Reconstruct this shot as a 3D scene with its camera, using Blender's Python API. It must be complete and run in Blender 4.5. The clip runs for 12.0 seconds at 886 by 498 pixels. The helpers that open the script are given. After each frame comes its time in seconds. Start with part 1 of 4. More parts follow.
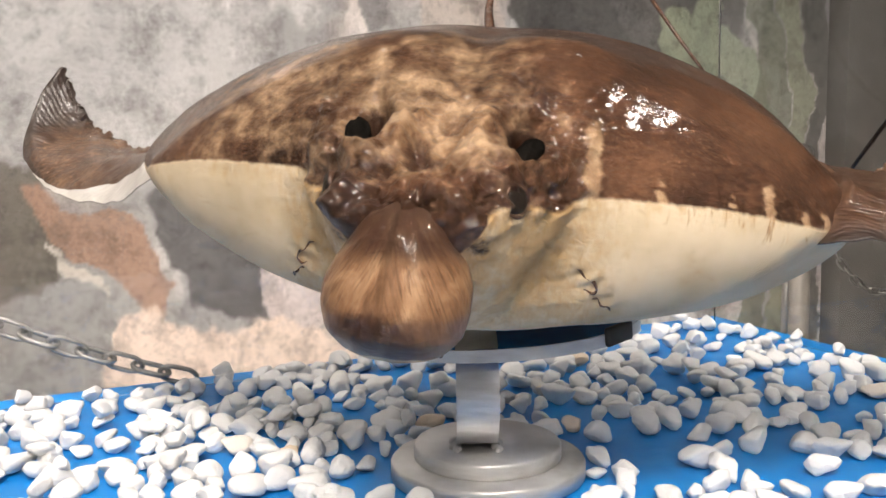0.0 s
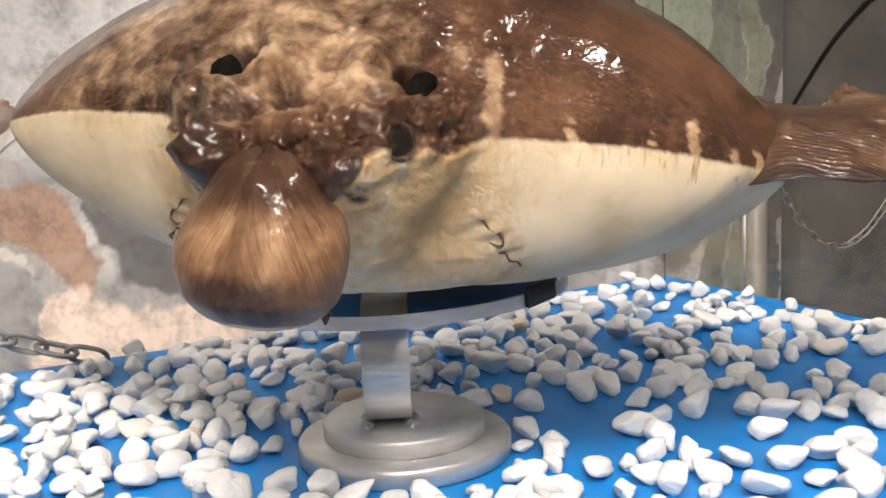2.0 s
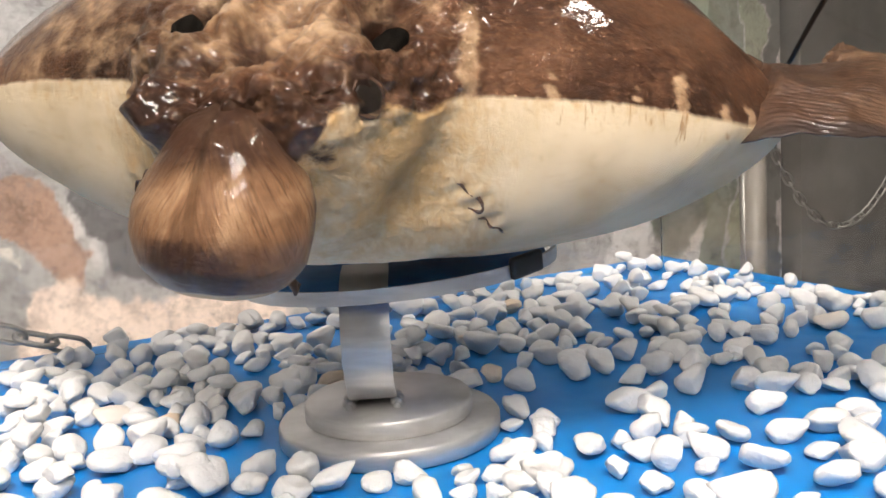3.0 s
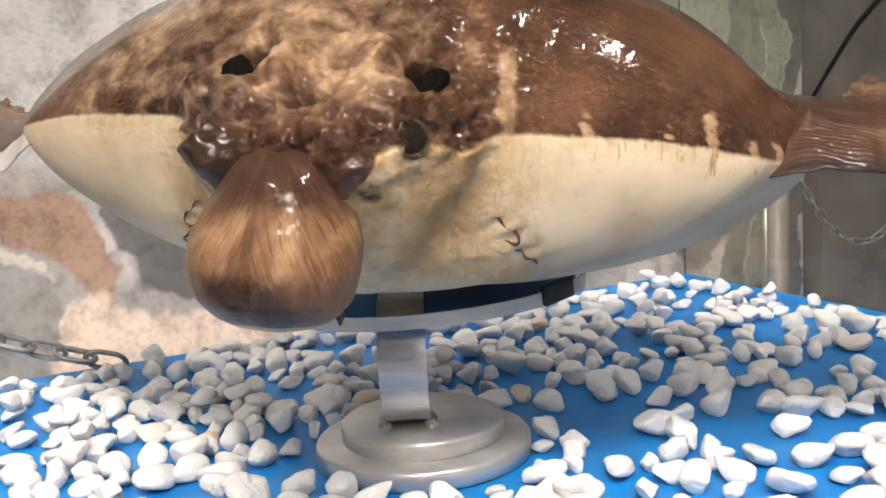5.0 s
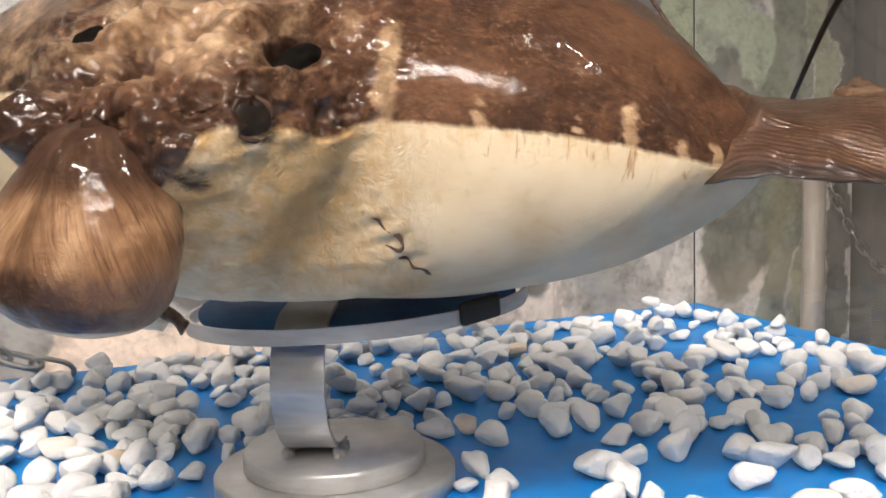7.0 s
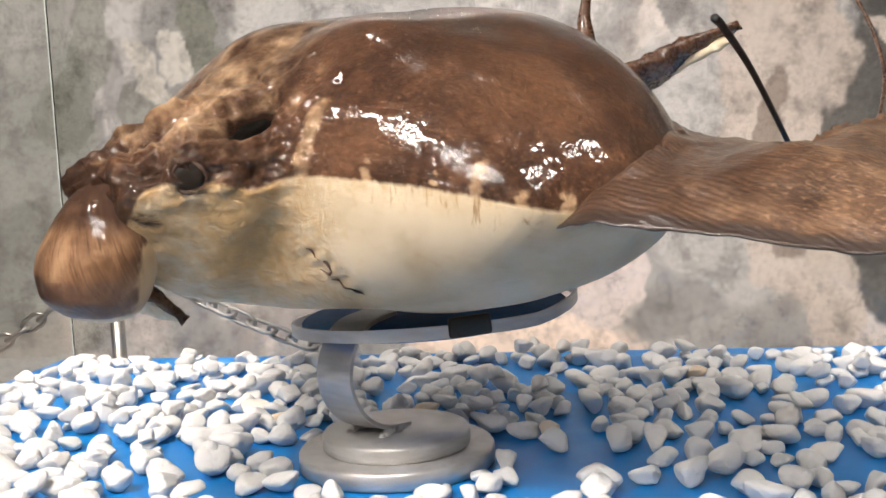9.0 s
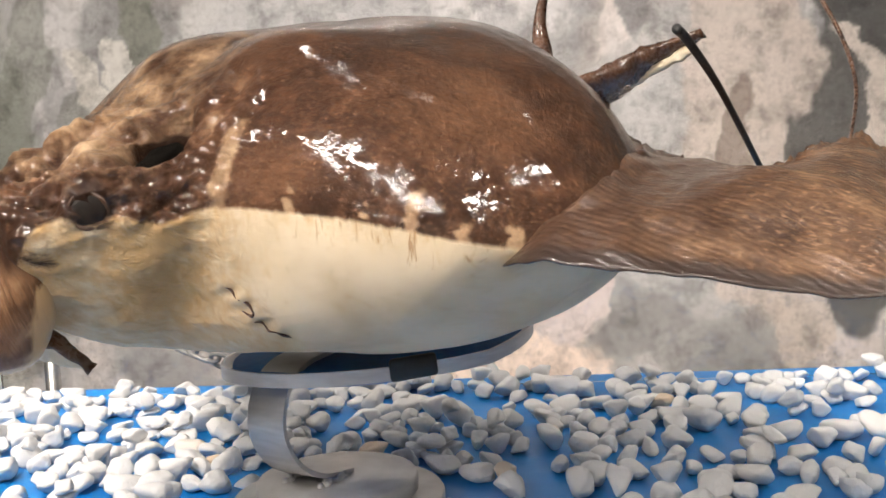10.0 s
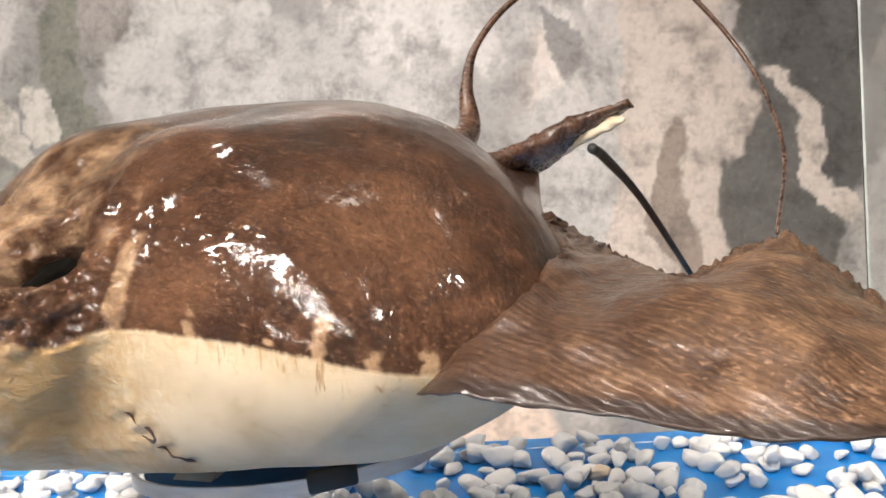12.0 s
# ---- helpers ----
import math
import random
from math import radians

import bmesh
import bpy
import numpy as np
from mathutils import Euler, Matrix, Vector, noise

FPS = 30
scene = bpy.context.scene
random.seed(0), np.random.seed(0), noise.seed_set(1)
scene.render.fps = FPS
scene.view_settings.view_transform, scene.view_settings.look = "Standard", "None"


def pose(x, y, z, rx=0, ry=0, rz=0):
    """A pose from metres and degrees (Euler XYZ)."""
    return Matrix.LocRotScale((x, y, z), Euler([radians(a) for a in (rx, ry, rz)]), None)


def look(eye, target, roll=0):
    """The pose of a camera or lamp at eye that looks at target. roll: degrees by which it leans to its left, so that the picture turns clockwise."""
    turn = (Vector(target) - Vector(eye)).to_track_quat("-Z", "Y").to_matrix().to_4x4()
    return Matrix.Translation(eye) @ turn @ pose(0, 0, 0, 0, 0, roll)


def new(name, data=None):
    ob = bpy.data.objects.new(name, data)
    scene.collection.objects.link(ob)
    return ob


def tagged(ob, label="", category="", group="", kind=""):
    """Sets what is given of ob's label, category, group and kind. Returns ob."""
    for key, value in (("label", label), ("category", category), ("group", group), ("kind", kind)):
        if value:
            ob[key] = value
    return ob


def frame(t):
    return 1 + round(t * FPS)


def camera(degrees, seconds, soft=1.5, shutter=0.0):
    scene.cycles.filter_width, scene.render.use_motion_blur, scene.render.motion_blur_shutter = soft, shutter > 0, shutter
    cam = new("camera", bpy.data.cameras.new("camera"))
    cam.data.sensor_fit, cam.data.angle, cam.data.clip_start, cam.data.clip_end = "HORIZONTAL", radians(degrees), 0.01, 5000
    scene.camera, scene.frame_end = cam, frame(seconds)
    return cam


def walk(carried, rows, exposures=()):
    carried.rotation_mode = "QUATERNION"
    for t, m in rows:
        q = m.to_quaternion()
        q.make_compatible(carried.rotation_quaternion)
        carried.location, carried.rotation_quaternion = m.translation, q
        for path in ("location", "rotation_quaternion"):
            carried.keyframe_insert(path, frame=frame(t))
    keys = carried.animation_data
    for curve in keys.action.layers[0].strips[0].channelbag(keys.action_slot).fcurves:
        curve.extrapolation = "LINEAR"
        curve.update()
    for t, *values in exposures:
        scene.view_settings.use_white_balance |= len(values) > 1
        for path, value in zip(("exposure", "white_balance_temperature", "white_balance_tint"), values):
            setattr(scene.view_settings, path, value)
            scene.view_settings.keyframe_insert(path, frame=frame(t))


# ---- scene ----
cam = camera(48.6, 12.0)
METRES, EYE, TILT, LEAN, TURN = 1.2, 0.357, 0.0, 0.0, 0.0
ROWS = [
    (0.0, 0.0, 0.0, 0.0, -0.11, -7.01, 0.89),
    (0.5, 0.0083, 0.018, -0.0133, -0.23, -7.09, 0.85),
    (1.0, 0.0151, 0.0364, -0.0256, -0.63, -7.83, 0.9),
    (1.5, 0.0271, 0.0576, -0.0221, -1.15, -8.32, 1.42),
    (2.0, 0.0519, 0.0737, -0.0242, -1.92, -8.62, 2.41),
    (2.5, 0.0543, 0.0942, -0.0393, -1.92, -8.81, 2.88),
    (3.0, 0.0661, 0.0999, -0.046, -1.97, -8.9, 3.48),
    (5.0, 0.0544, 0.08, -0.0277, -0.92, -8.43, 3.39),
    (5.5, 0.029, 0.0873, -0.0403, -0.74, -8.12, 2.45),
    (6.0, -0.0228, 0.1327, -0.0438, -2.32, -7.71, 1.91),
    (6.5, 0.035, 0.1618, -0.0575, -2.15, -7.37, 2.05),
    (8.5, 0.5109, 0.1509, -0.0324, 33.52, -5.49, 1.08),
    (9.0, 0.5311, 0.1594, -0.0401, 33.36, -5.28, 2.7),
    (9.5, 0.53, 0.1829, -0.0356, 32.6, -5.24, 2.8),
    (10.0, 0.5093, 0.2287, -0.0285, 31.42, -5.05, 3.19),
    (10.5, 0.4957, 0.2627, -0.0215, 30.29, -4.94, 3.85),
    (11.0, 0.502, 0.2677, -0.0027, 29.25, -4.75, 4.08),
    (11.5, 0.5124, 0.2696, 0.0132, 28.56, -4.34, 4.2),
    (12.0, 0.5109, 0.2687, 0.022, 28.22, -4.16, 4.02),
]
walk(cam, [(t, pose(0, 0, EYE, TILT, LEAN, TURN) @ pose(METRES * x, METRES * y, METRES * z, 90 + pitch, roll, yaw)) for t, x, y, z, yaw, pitch, roll in ROWS],
     exposures=((0.0, 0.0), (10.4, 0.0), (11.0, 0.06), (12.0, 0.14)))

# ---------- plan: the table's own axes, turned 25 degrees ----------
TURN_T = radians(25.0)
E_AX = Vector((math.cos(TURN_T), math.sin(TURN_T), 0))
N_AX = Vector((-math.sin(TURN_T), math.cos(TURN_T), 0))
FLOOR = -0.78
CEIL = 2.1


def at(e, d, z=0.0):
    """A place from the distance along the table's long side, across it, and the height."""
    return E_AX * e + N_AX * d + Vector((0, 0, z))


# ---------- world and lights ----------
world = bpy.data.worlds.new("world")
scene.world = world
world.use_nodes = True
world.node_tree.nodes["Background"].inputs[0].default_value = (0.9, 0.95, 1.0, 1)
world.node_tree.nodes["Background"].inputs[1].default_value = 0.05


def lamp_spot(eye, target, watts, size, degrees, colour, blend=0.6):
    data = bpy.data.lights.new("spot_light", "SPOT")
    data.energy, data.shadow_soft_size, data.spot_size, data.spot_blend, data.color = watts, size, radians(degrees), blend, colour
    ob = new("spot_light", data)
    ob.matrix_world = look(eye, target)
    return ob


WARM = (1.0, 0.90, 0.83)
SPOTS = [
    ((-0.42, 1.26, 2.02), (0.0, 1.0, 0.2), 4, 0.035, 95),
    ((0.62, 1.80, 2.02), (0.50, 1.75, 0.0), 9, 0.035, 60),
    ((-0.12, -0.52, 2.02), (0.1, 1.0, 0.1), 94, 0.08, 80),
    # The last two are unseen lamps, added to brighten the mural.
    ((0.15, 1.30, 2.02), (0.1, 2.4, 0.45), 15.5, 0.05, 60),
    ((-1.10, 0.75, 2.02), (-0.8, 1.8, 0.35), 70, 0.05, 72),
]
for eye, target, watts, size, degrees in SPOTS:
    lamp_spot(eye, target, watts, size, degrees, WARM)
# Flood lamps, assumed out of view: place, what they point at, width, height, watts.
FLOODS = [
    ((-0.32, -0.12, 1.98), (0.12, 1.0, 0.1), 0.46, 0.10, 7.0),
    # Unseen fill, added to brighten the cheek; broad to weaken its glint.
    ((0.42, -0.60, 1.98), (0.12, 1.0, 0.1), 0.80, 0.40, 16.0),
    ((1.08, 0.72, 1.98), (0.12, 1.0, 0.1), 0.16, 0.12, 2.4),
    # Unseen low fill from far in front, added to brighten the belly.
    ((-0.35, -2.20, 1.90), (0.12, 1.0, 0.1), 0.26, 0.20, 10.5),
]
for eye, target, wide, high, watts in FLOODS:
    data = bpy.data.lights.new("flood_light", "AREA")
    data.shape, data.size, data.size_y, data.energy, data.color, data.spread = "RECTANGLE", wide, high, watts, WARM, radians(130)
    new("flood_light", data).matrix_world = look(eye, target)


# ---------- materials ----------
class Nodes:
    """A small writer of node materials."""

    def __init__(self, name):
        self.mat = bpy.data.materials.new(name)
        self.mat.use_nodes = True
        self.tree = self.mat.node_tree
        self.bsdf = self.tree.nodes["Principled BSDF"]
        self.coord = self.tree.nodes.new("ShaderNodeTexCoord").outputs["Object"]

    def link(self, a, b):
        self.tree.links.new(a, b)

    def put(self, socket, value):
        if isinstance(value, bpy.types.NodeSocket):
            self.link(value, socket)
        else:
            socket.default_value = value

    def noise(self, scale, detail=4, rough=0.55, stretch=None, distortion=0.0, coord=None):
        n = self.tree.nodes.new("ShaderNodeTexNoise")
        n.inputs["Scale"].default_value, n.inputs["Detail"].default_value = scale, detail
        n.inputs["Roughness"].default_value, n.inputs["Distortion"].default_value = rough, distortion
        source = coord or self.coord
        if stretch:
            m = self.tree.nodes.new("ShaderNodeMapping")
            m.inputs["Scale"].default_value = stretch
            self.link(source, m.inputs["Vector"])
            source = m.outputs[0]
        self.link(source, n.inputs["Vector"])
        return n.outputs["Fac"]

    def ribs(self, scale, distortion):
        n = self.tree.nodes.new("ShaderNodeTexWave")
        n.bands_direction = "Y"
        n.inputs["Scale"].default_value, n.inputs["Distortion"].default_value = scale, distortion
        n.inputs["Detail"].default_value, n.inputs["Detail Scale"].default_value = 3.0, 0.35
        self.link(self.coord, n.inputs["Vector"])
        return n.outputs["Fac"]

    def voronoi(self, scale, feature="DISTANCE_TO_EDGE"):
        n = self.tree.nodes.new("ShaderNodeTexVoronoi")
        n.feature = feature
        n.inputs["Scale"].default_value = scale
        self.link(self.coord, n.inputs["Vector"])
        return n.outputs["Distance"]

    def ramp(self, fac, stops):
        n = self.tree.nodes.new("ShaderNodeValToRGB")
        while len(n.color_ramp.elements) < len(stops):
            n.color_ramp.elements.new(0.5)
        for el, (p, c) in zip(n.color_ramp.elements, stops):
            el.position = p
            el.color = (c, c, c, 1) if isinstance(c, (int, float)) else (*c, 1)
        self.link(fac, n.inputs[0])
        return n.outputs[0]

    def mix(self, fac, a, b, kind="MIX"):
        n = self.tree.nodes.new("ShaderNodeMix")
        n.data_type, n.blend_type = "RGBA", kind
        self.put(n.inputs[0], fac)
        self.put(n.inputs[6], a if not isinstance(a, tuple) else (*a, 1))
        self.put(n.inputs[7], b if not isinstance(b, tuple) else (*b, 1))
        return n.outputs[2]

    def math(self, op, a, b=0.0, clamp=False):
        n = self.tree.nodes.new("ShaderNodeMath")
        n.operation, n.use_clamp = op, clamp
        self.put(n.inputs[0], a)
        self.put(n.inputs[1], b)
        return n.outputs[0]

    def attr(self, name):
        n = self.tree.nodes.new("ShaderNodeAttribute")
        n.attribute_name = name
        return n.outputs["Fac"]

    def attr_colour(self, name):
        n = self.tree.nodes.new("ShaderNodeAttribute")
        n.attribute_name = name
        return n.outputs["Color"]

    def random(self):
        return self.tree.nodes.new("ShaderNodeObjectInfo").outputs["Random"]

    def island(self):
        return self.tree.nodes.new("ShaderNodeNewGeometry").outputs["Random Per Island"]

    def bump(self, height, distance, strength=1.0):
        n = self.tree.nodes.new("ShaderNodeBump")
        n.inputs["Strength"].default_value, n.inputs["Distance"].default_value = strength, distance
        self.link(height, n.inputs["Height"])
        old = self.bsdf.inputs["Normal"].links
        if old:
            self.link(old[0].from_socket, n.inputs["Normal"])
        self.link(n.outputs[0], self.bsdf.inputs["Normal"])

    def coat_bump(self, height, distance):
        """Relief of the varnish, apart from that of the skin below."""
        n = self.tree.nodes.new("ShaderNodeBump")
        n.inputs["Distance"].default_value = distance
        self.link(height, n.inputs["Height"])
        old = self.bsdf.inputs["Coat Normal"].links
        if old:
            self.link(old[0].from_socket, n.inputs["Normal"])
        self.link(n.outputs[0], self.bsdf.inputs["Coat Normal"])

    def done(self, colour=None, rough=None, metal=None, coat=None, coat_rough=None, spec=None):
        for key, value in (("Base Color", colour), ("Roughness", rough), ("Metallic", metal), ("Coat Weight", coat), ("Coat Roughness", coat_rough), ("Specular IOR Level", spec)):
            if value is not None:
                self.put(self.bsdf.inputs[key], (*value, 1) if isinstance(value, tuple) else value)
        return self.mat


def mat_skin():
    """Varnished hide: brown back, cream belly; attributes say where the colours lie."""
    n = Nodes("varnished_ray_skin")
    big = n.noise(9, 5, 0.6)
    mid = n.noise(38, 6, 0.65)
    fine = n.noise(190, 4, 0.6)
    grain = n.noise(60, 5, 0.6, (1.0, 4.0, 5.0), 0.6)
    brown = n.ramp(big, [(0.32, (0.018, 0.0073, 0.0036)), (0.5, (0.050, 0.0196, 0.0088)), (0.68, (0.122, 0.055, 0.0265))])
    brown = n.mix(n.ramp(mid, [(0.52, 0.0), (0.76, 0.5)]), brown, (0.22, 0.097, 0.045))
    brown = n.mix(n.ramp(fine, [(0.60, 0.0), (0.75, 0.5)]), brown, (0.30, 0.162, 0.09))
    brown = n.mix(n.ramp(grain, [(0.33, 0.5), (0.52, 0.0)]), brown, (0.026, 0.010, 0.005))
    fibre = n.noise(260, 5, 0.7, (0.35, 1.0, 1.0), 1.2)
    brown = n.mix(n.ramp(fibre, [(0.53, 0.0), (0.68, 0.6)]), brown, (0.20, 0.100, 0.050))
    brown = n.mix(n.ramp(fibre, [(0.30, 0.6), (0.44, 0.0)]), brown, (0.024, 0.009, 0.004))
    fleck = n.noise(430, 3, 0.6, (0.7, 1.0, 1.0), 0.5)
    brown = n.mix(n.ramp(fleck, [(0.61, 0.0), (0.70, 0.5)]), brown, (0.36, 0.21, 0.12))
    tan = n.mix(n.ramp(mid, [(0.35, 0.0), (0.7, 1.0)]), (0.20, 0.103, 0.049), (0.55, 0.385, 0.235))
    edge = n.math("ADD", n.attr("tan"), n.math("MULTIPLY", n.math("SUBTRACT", mid, 0.5), 1.1))
    brown = n.mix(n.ramp(edge, [(0.36, 0.0), (0.80, 0.85)]), brown, tan)
    cream = n.ramp(n.noise(14, 4), [(0.3, (0.42, 0.325, 0.20)), (0.6, (0.57, 0.47, 0.33))])
    cream = n.mix(n.ramp(n.noise(45, 6, 0.7, (1, 1, 0.35)), [(0.50, 0.0), (0.78, 0.40)]), cream, (0.55, 0.42, 0.24))
    cream = n.mix(n.ramp(n.noise(150, 4, 0.6, (0.4, 1.0, 0.6), 1.5), [(0.64, 0.0), (0.72, 0.5)]), cream, (0.25, 0.20, 0.14))
    cream = n.mix(n.ramp(n.noise(95, 6, 0.75, (0.5, 0.35, 1.6), 2.0), [(0.56, 0.0), (0.70, 0.55)]), cream, (0.38, 0.245, 0.125))
    drip = n.math("ADD", n.attr("drip"), n.math("MULTIPLY", n.math("SUBTRACT", n.noise(160, 5, 0.7, (1.0, 1.0, 0.12), 0.6), 0.5), 2.2))
    cream = n.mix(n.ramp(drip, [(0.70, 0.0), (0.90, 0.8)]), cream, (0.24, 0.13, 0.055))
    stain = n.math("ADD", n.attr("stain"), n.math("MULTIPLY", n.math("SUBTRACT", n.noise(120, 7, 0.72, (1.0, 0.30, 0.55), 0.4), 0.5), 2.0))
    cream = n.mix(n.ramp(stain, [(0.18, 0.0), (0.82, 0.92)]), cream, (0.42, 0.265, 0.115))
    line = n.math("ADD", n.attr("pattern"), n.math("MULTIPLY", n.math("SUBTRACT", n.noise(70, 6, 0.7, (2.0, 2.0, 0.35)), 0.5), 0.006))
    side = n.ramp(n.math("ADD", n.math("MULTIPLY", line, 60.0), 0.5), [(0.40, 0.0), (0.60, 1.0)])
    colour = n.mix(side, cream, brown)
    # dark also carries painted shade, inside the breathing hollows and gill cuts.
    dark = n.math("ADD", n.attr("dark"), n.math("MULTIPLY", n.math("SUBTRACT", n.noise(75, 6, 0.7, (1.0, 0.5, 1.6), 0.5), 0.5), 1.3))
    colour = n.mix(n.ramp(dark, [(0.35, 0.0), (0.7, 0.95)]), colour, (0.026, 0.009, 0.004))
    rough = n.mix(side, n.ramp(fine, [(0.3, 0.42), (0.7, 0.55)]), n.ramp(mid, [(0.3, 0.28), (0.7, 0.48)]))
    n.bump(n.noise(26, 4, 0.6, None, 0.4), 0.0006)
    n.bump(n.math("MULTIPLY", n.noise(75, 6, 0.7, None, 0.8), n.math("ADD", n.math("MULTIPLY", side, 0.85), 0.15)), 0.0006)
    n.bump(n.math("MULTIPLY", n.noise(170, 5, 0.7, (0.6, 1.0, 1.0), 1.0), n.math("ADD", n.math("MULTIPLY", side, 0.92), 0.08)), 0.0032)
    n.bump(n.math("MULTIPLY", n.noise(40, 4, 0.6, (1.0, 5.0, 5.0), 0.5), side), 0.0005)
    coat = n.mix(side, (0.10, 0.10, 0.10), (0.65, 0.65, 0.65))
    n.coat_bump(n.noise(48, 2, 0.5, (0.7, 1.0, 1.0), 0.3), 0.0002)
    crackle = n.ramp(n.noise(34, 3, 0.6), [(0.44, 0.0), (0.60, 1.0)])
    n.coat_bump(n.math("MULTIPLY", n.noise(210, 3, 0.6, (1.0, 0.5, 0.5), 0.8), crackle), 0.00045)
    n.bump(n.math("MULTIPLY", n.noise(75, 6, 0.7, (1.0, 0.32, 0.8), 0.4), n.attr("stain")), 0.010)
    return n.done(colour, rough, None, coat, 0.06, 0.16)


def mat_fin():
    """Dried fin: fine ribs along the span, brown above and pale below."""
    n = Nodes("dried_fin_skin")
    ribs = n.noise(520, 3, 0.55, (0.045, 1.0, 1.0), 0.25)
    mid = n.noise(30, 6, 0.65)
    fine = n.noise(170, 4)
    brown = n.ramp(mid, [(0.32, (0.030, 0.0125, 0.0060)), (0.52, (0.082, 0.040, 0.020)), (0.72, (0.22, 0.128, 0.068))])
    brown = n.mix(n.ramp(ribs, [(0.50, 0.0), (0.66, 0.5)]), brown, (0.24, 0.135, 0.066))
    brown = n.mix(n.ramp(fine, [(0.35, 0.5), (0.5, 0.0)]), brown, (0.05, 0.024, 0.013))
    brown = n.mix(n.ramp(n.noise(300, 3, 0.6, (0.5, 1.0, 1.0), 0.5), [(0.56, 0.0), (0.68, 0.6)]), brown, (0.33, 0.195, 0.108))
    brown = n.mix(n.math("MULTIPLY", n.attr("root"), n.ramp(fine, [(0.4, 0.9), (0.62, 0.5)])), brown, (0.042, 0.0175, 0.0085))
    pale = n.ramp(mid, [(0.3, (0.42, 0.39, 0.35)), (0.7, (0.58, 0.55, 0.51))])
    line = n.math("ADD", n.attr("pattern"), n.math("MULTIPLY", n.math("SUBTRACT", mid, 0.5), 0.5))
    side = n.ramp(n.math("ADD", line, 0.0), [(0.40, 0.0), (0.60, 1.0)])
    colour = n.mix(side, pale, brown)
    colour = n.mix(n.ramp(n.math("ADD", n.attr("dark"), n.math("SUBTRACT", fine, 0.5)), [(0.4, 0.0), (0.8, 0.9)]), colour, (0.022, 0.012, 0.008))
    n.bump(n.ribs(66, 3.0), 0.00009)
    n.bump(ribs, 0.0004)
    n.bump(fine, 0.0010)
    n.bump(n.noise(22, 5), 0.0012)
    n.coat_bump(n.ribs(66, 3.0), 0.00036)
    n.coat_bump(ribs, 0.0004)
    n.coat_bump(n.noise(340, 1, 0.5, (0.3, 1.0, 1.0)), 0.0005)
    return n.done(colour, n.ramp(mid, [(0.3, 0.34), (0.7, 0.54)]), None, 0.8, 0.07, 0.3)


def mat_snout():
    """Smooth varnished muzzle with fine combed streaks that run down to the tip."""
    n = Nodes("smooth_brown_snout")
    comb = n.tree.nodes.new("ShaderNodeCombineXYZ")
    n.link(n.attr("comb"), comb.inputs[0])
    n.link(n.attr("drop"), comb.inputs[1])
    hair = n.noise(13, 6, 0.70, (1.0, 0.22, 1.0), 0.8, comb.outputs[0])
    sweep = n.noise(34, 5, 0.6, (1.0, 1.0, 0.5), 1.6)
    mid = n.noise(16, 4)
    colour = n.ramp(sweep, [(0.30, (0.095, 0.044, 0.021)), (0.5, (0.185, 0.098, 0.050)), (0.72, (0.31, 0.190, 0.108))])
    colour = n.mix(n.ramp(hair, [(0.34, 0.75), (0.49, 0.0)]), colour, (0.050, 0.019, 0.007))
    colour = n.mix(n.ramp(hair, [(0.54, 0.0), (0.68, 0.45)]), colour, (0.36, 0.22, 0.12))
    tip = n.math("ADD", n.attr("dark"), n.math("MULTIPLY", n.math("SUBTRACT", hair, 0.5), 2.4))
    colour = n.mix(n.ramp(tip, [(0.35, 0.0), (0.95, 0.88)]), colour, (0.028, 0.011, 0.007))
    pale = n.math("ADD", n.attr("tan"), n.math("MULTIPLY", n.math("SUBTRACT", sweep, 0.5), 1.2))
    colour = n.mix(n.ramp(pale, [(0.42, 0.0), (0.75, 0.85)]), colour, (0.52, 0.36, 0.19))
    n.bump(hair, 0.0012)
    n.bump(sweep, 0.0012)
    n.coat_bump(n.noise(110, 1, 0.5), 0.0009)
    n.bump(n.math("MULTIPLY", n.noise(130, 5, 0.7, None, 0.6), n.math("ADD", n.math("MULTIPLY", n.attr("dark"), 0.8), 0.2)), 0.0035)
    return n.done(colour, n.ramp(mid, [(0.3, 0.30), (0.7, 0.42)]), None, 0.45, 0.055, 0.10)


def mat_plain(name, a, b, scale=30, rough=(0.4, 0.6), bump=0.0, metal=0.0, detail=5, coat=None):
    """Two tones of one surface with grain and relief."""
    n = Nodes(name)
    f = n.noise(scale, detail, 0.6)
    g = n.noise(scale * 6, 3)
    colour = n.ramp(f, [(0.32, a), (0.68, b)])
    colour = n.mix(n.ramp(g, [(0.62, 0.0), (0.8, 0.35)]), colour, a)
    if bump:
        n.bump(f, bump)
        n.bump(g, bump * 0.3)
    return n.done(colour, n.ramp(g, [(0.3, rough[0]), (0.7, rough[1])]), metal, coat)


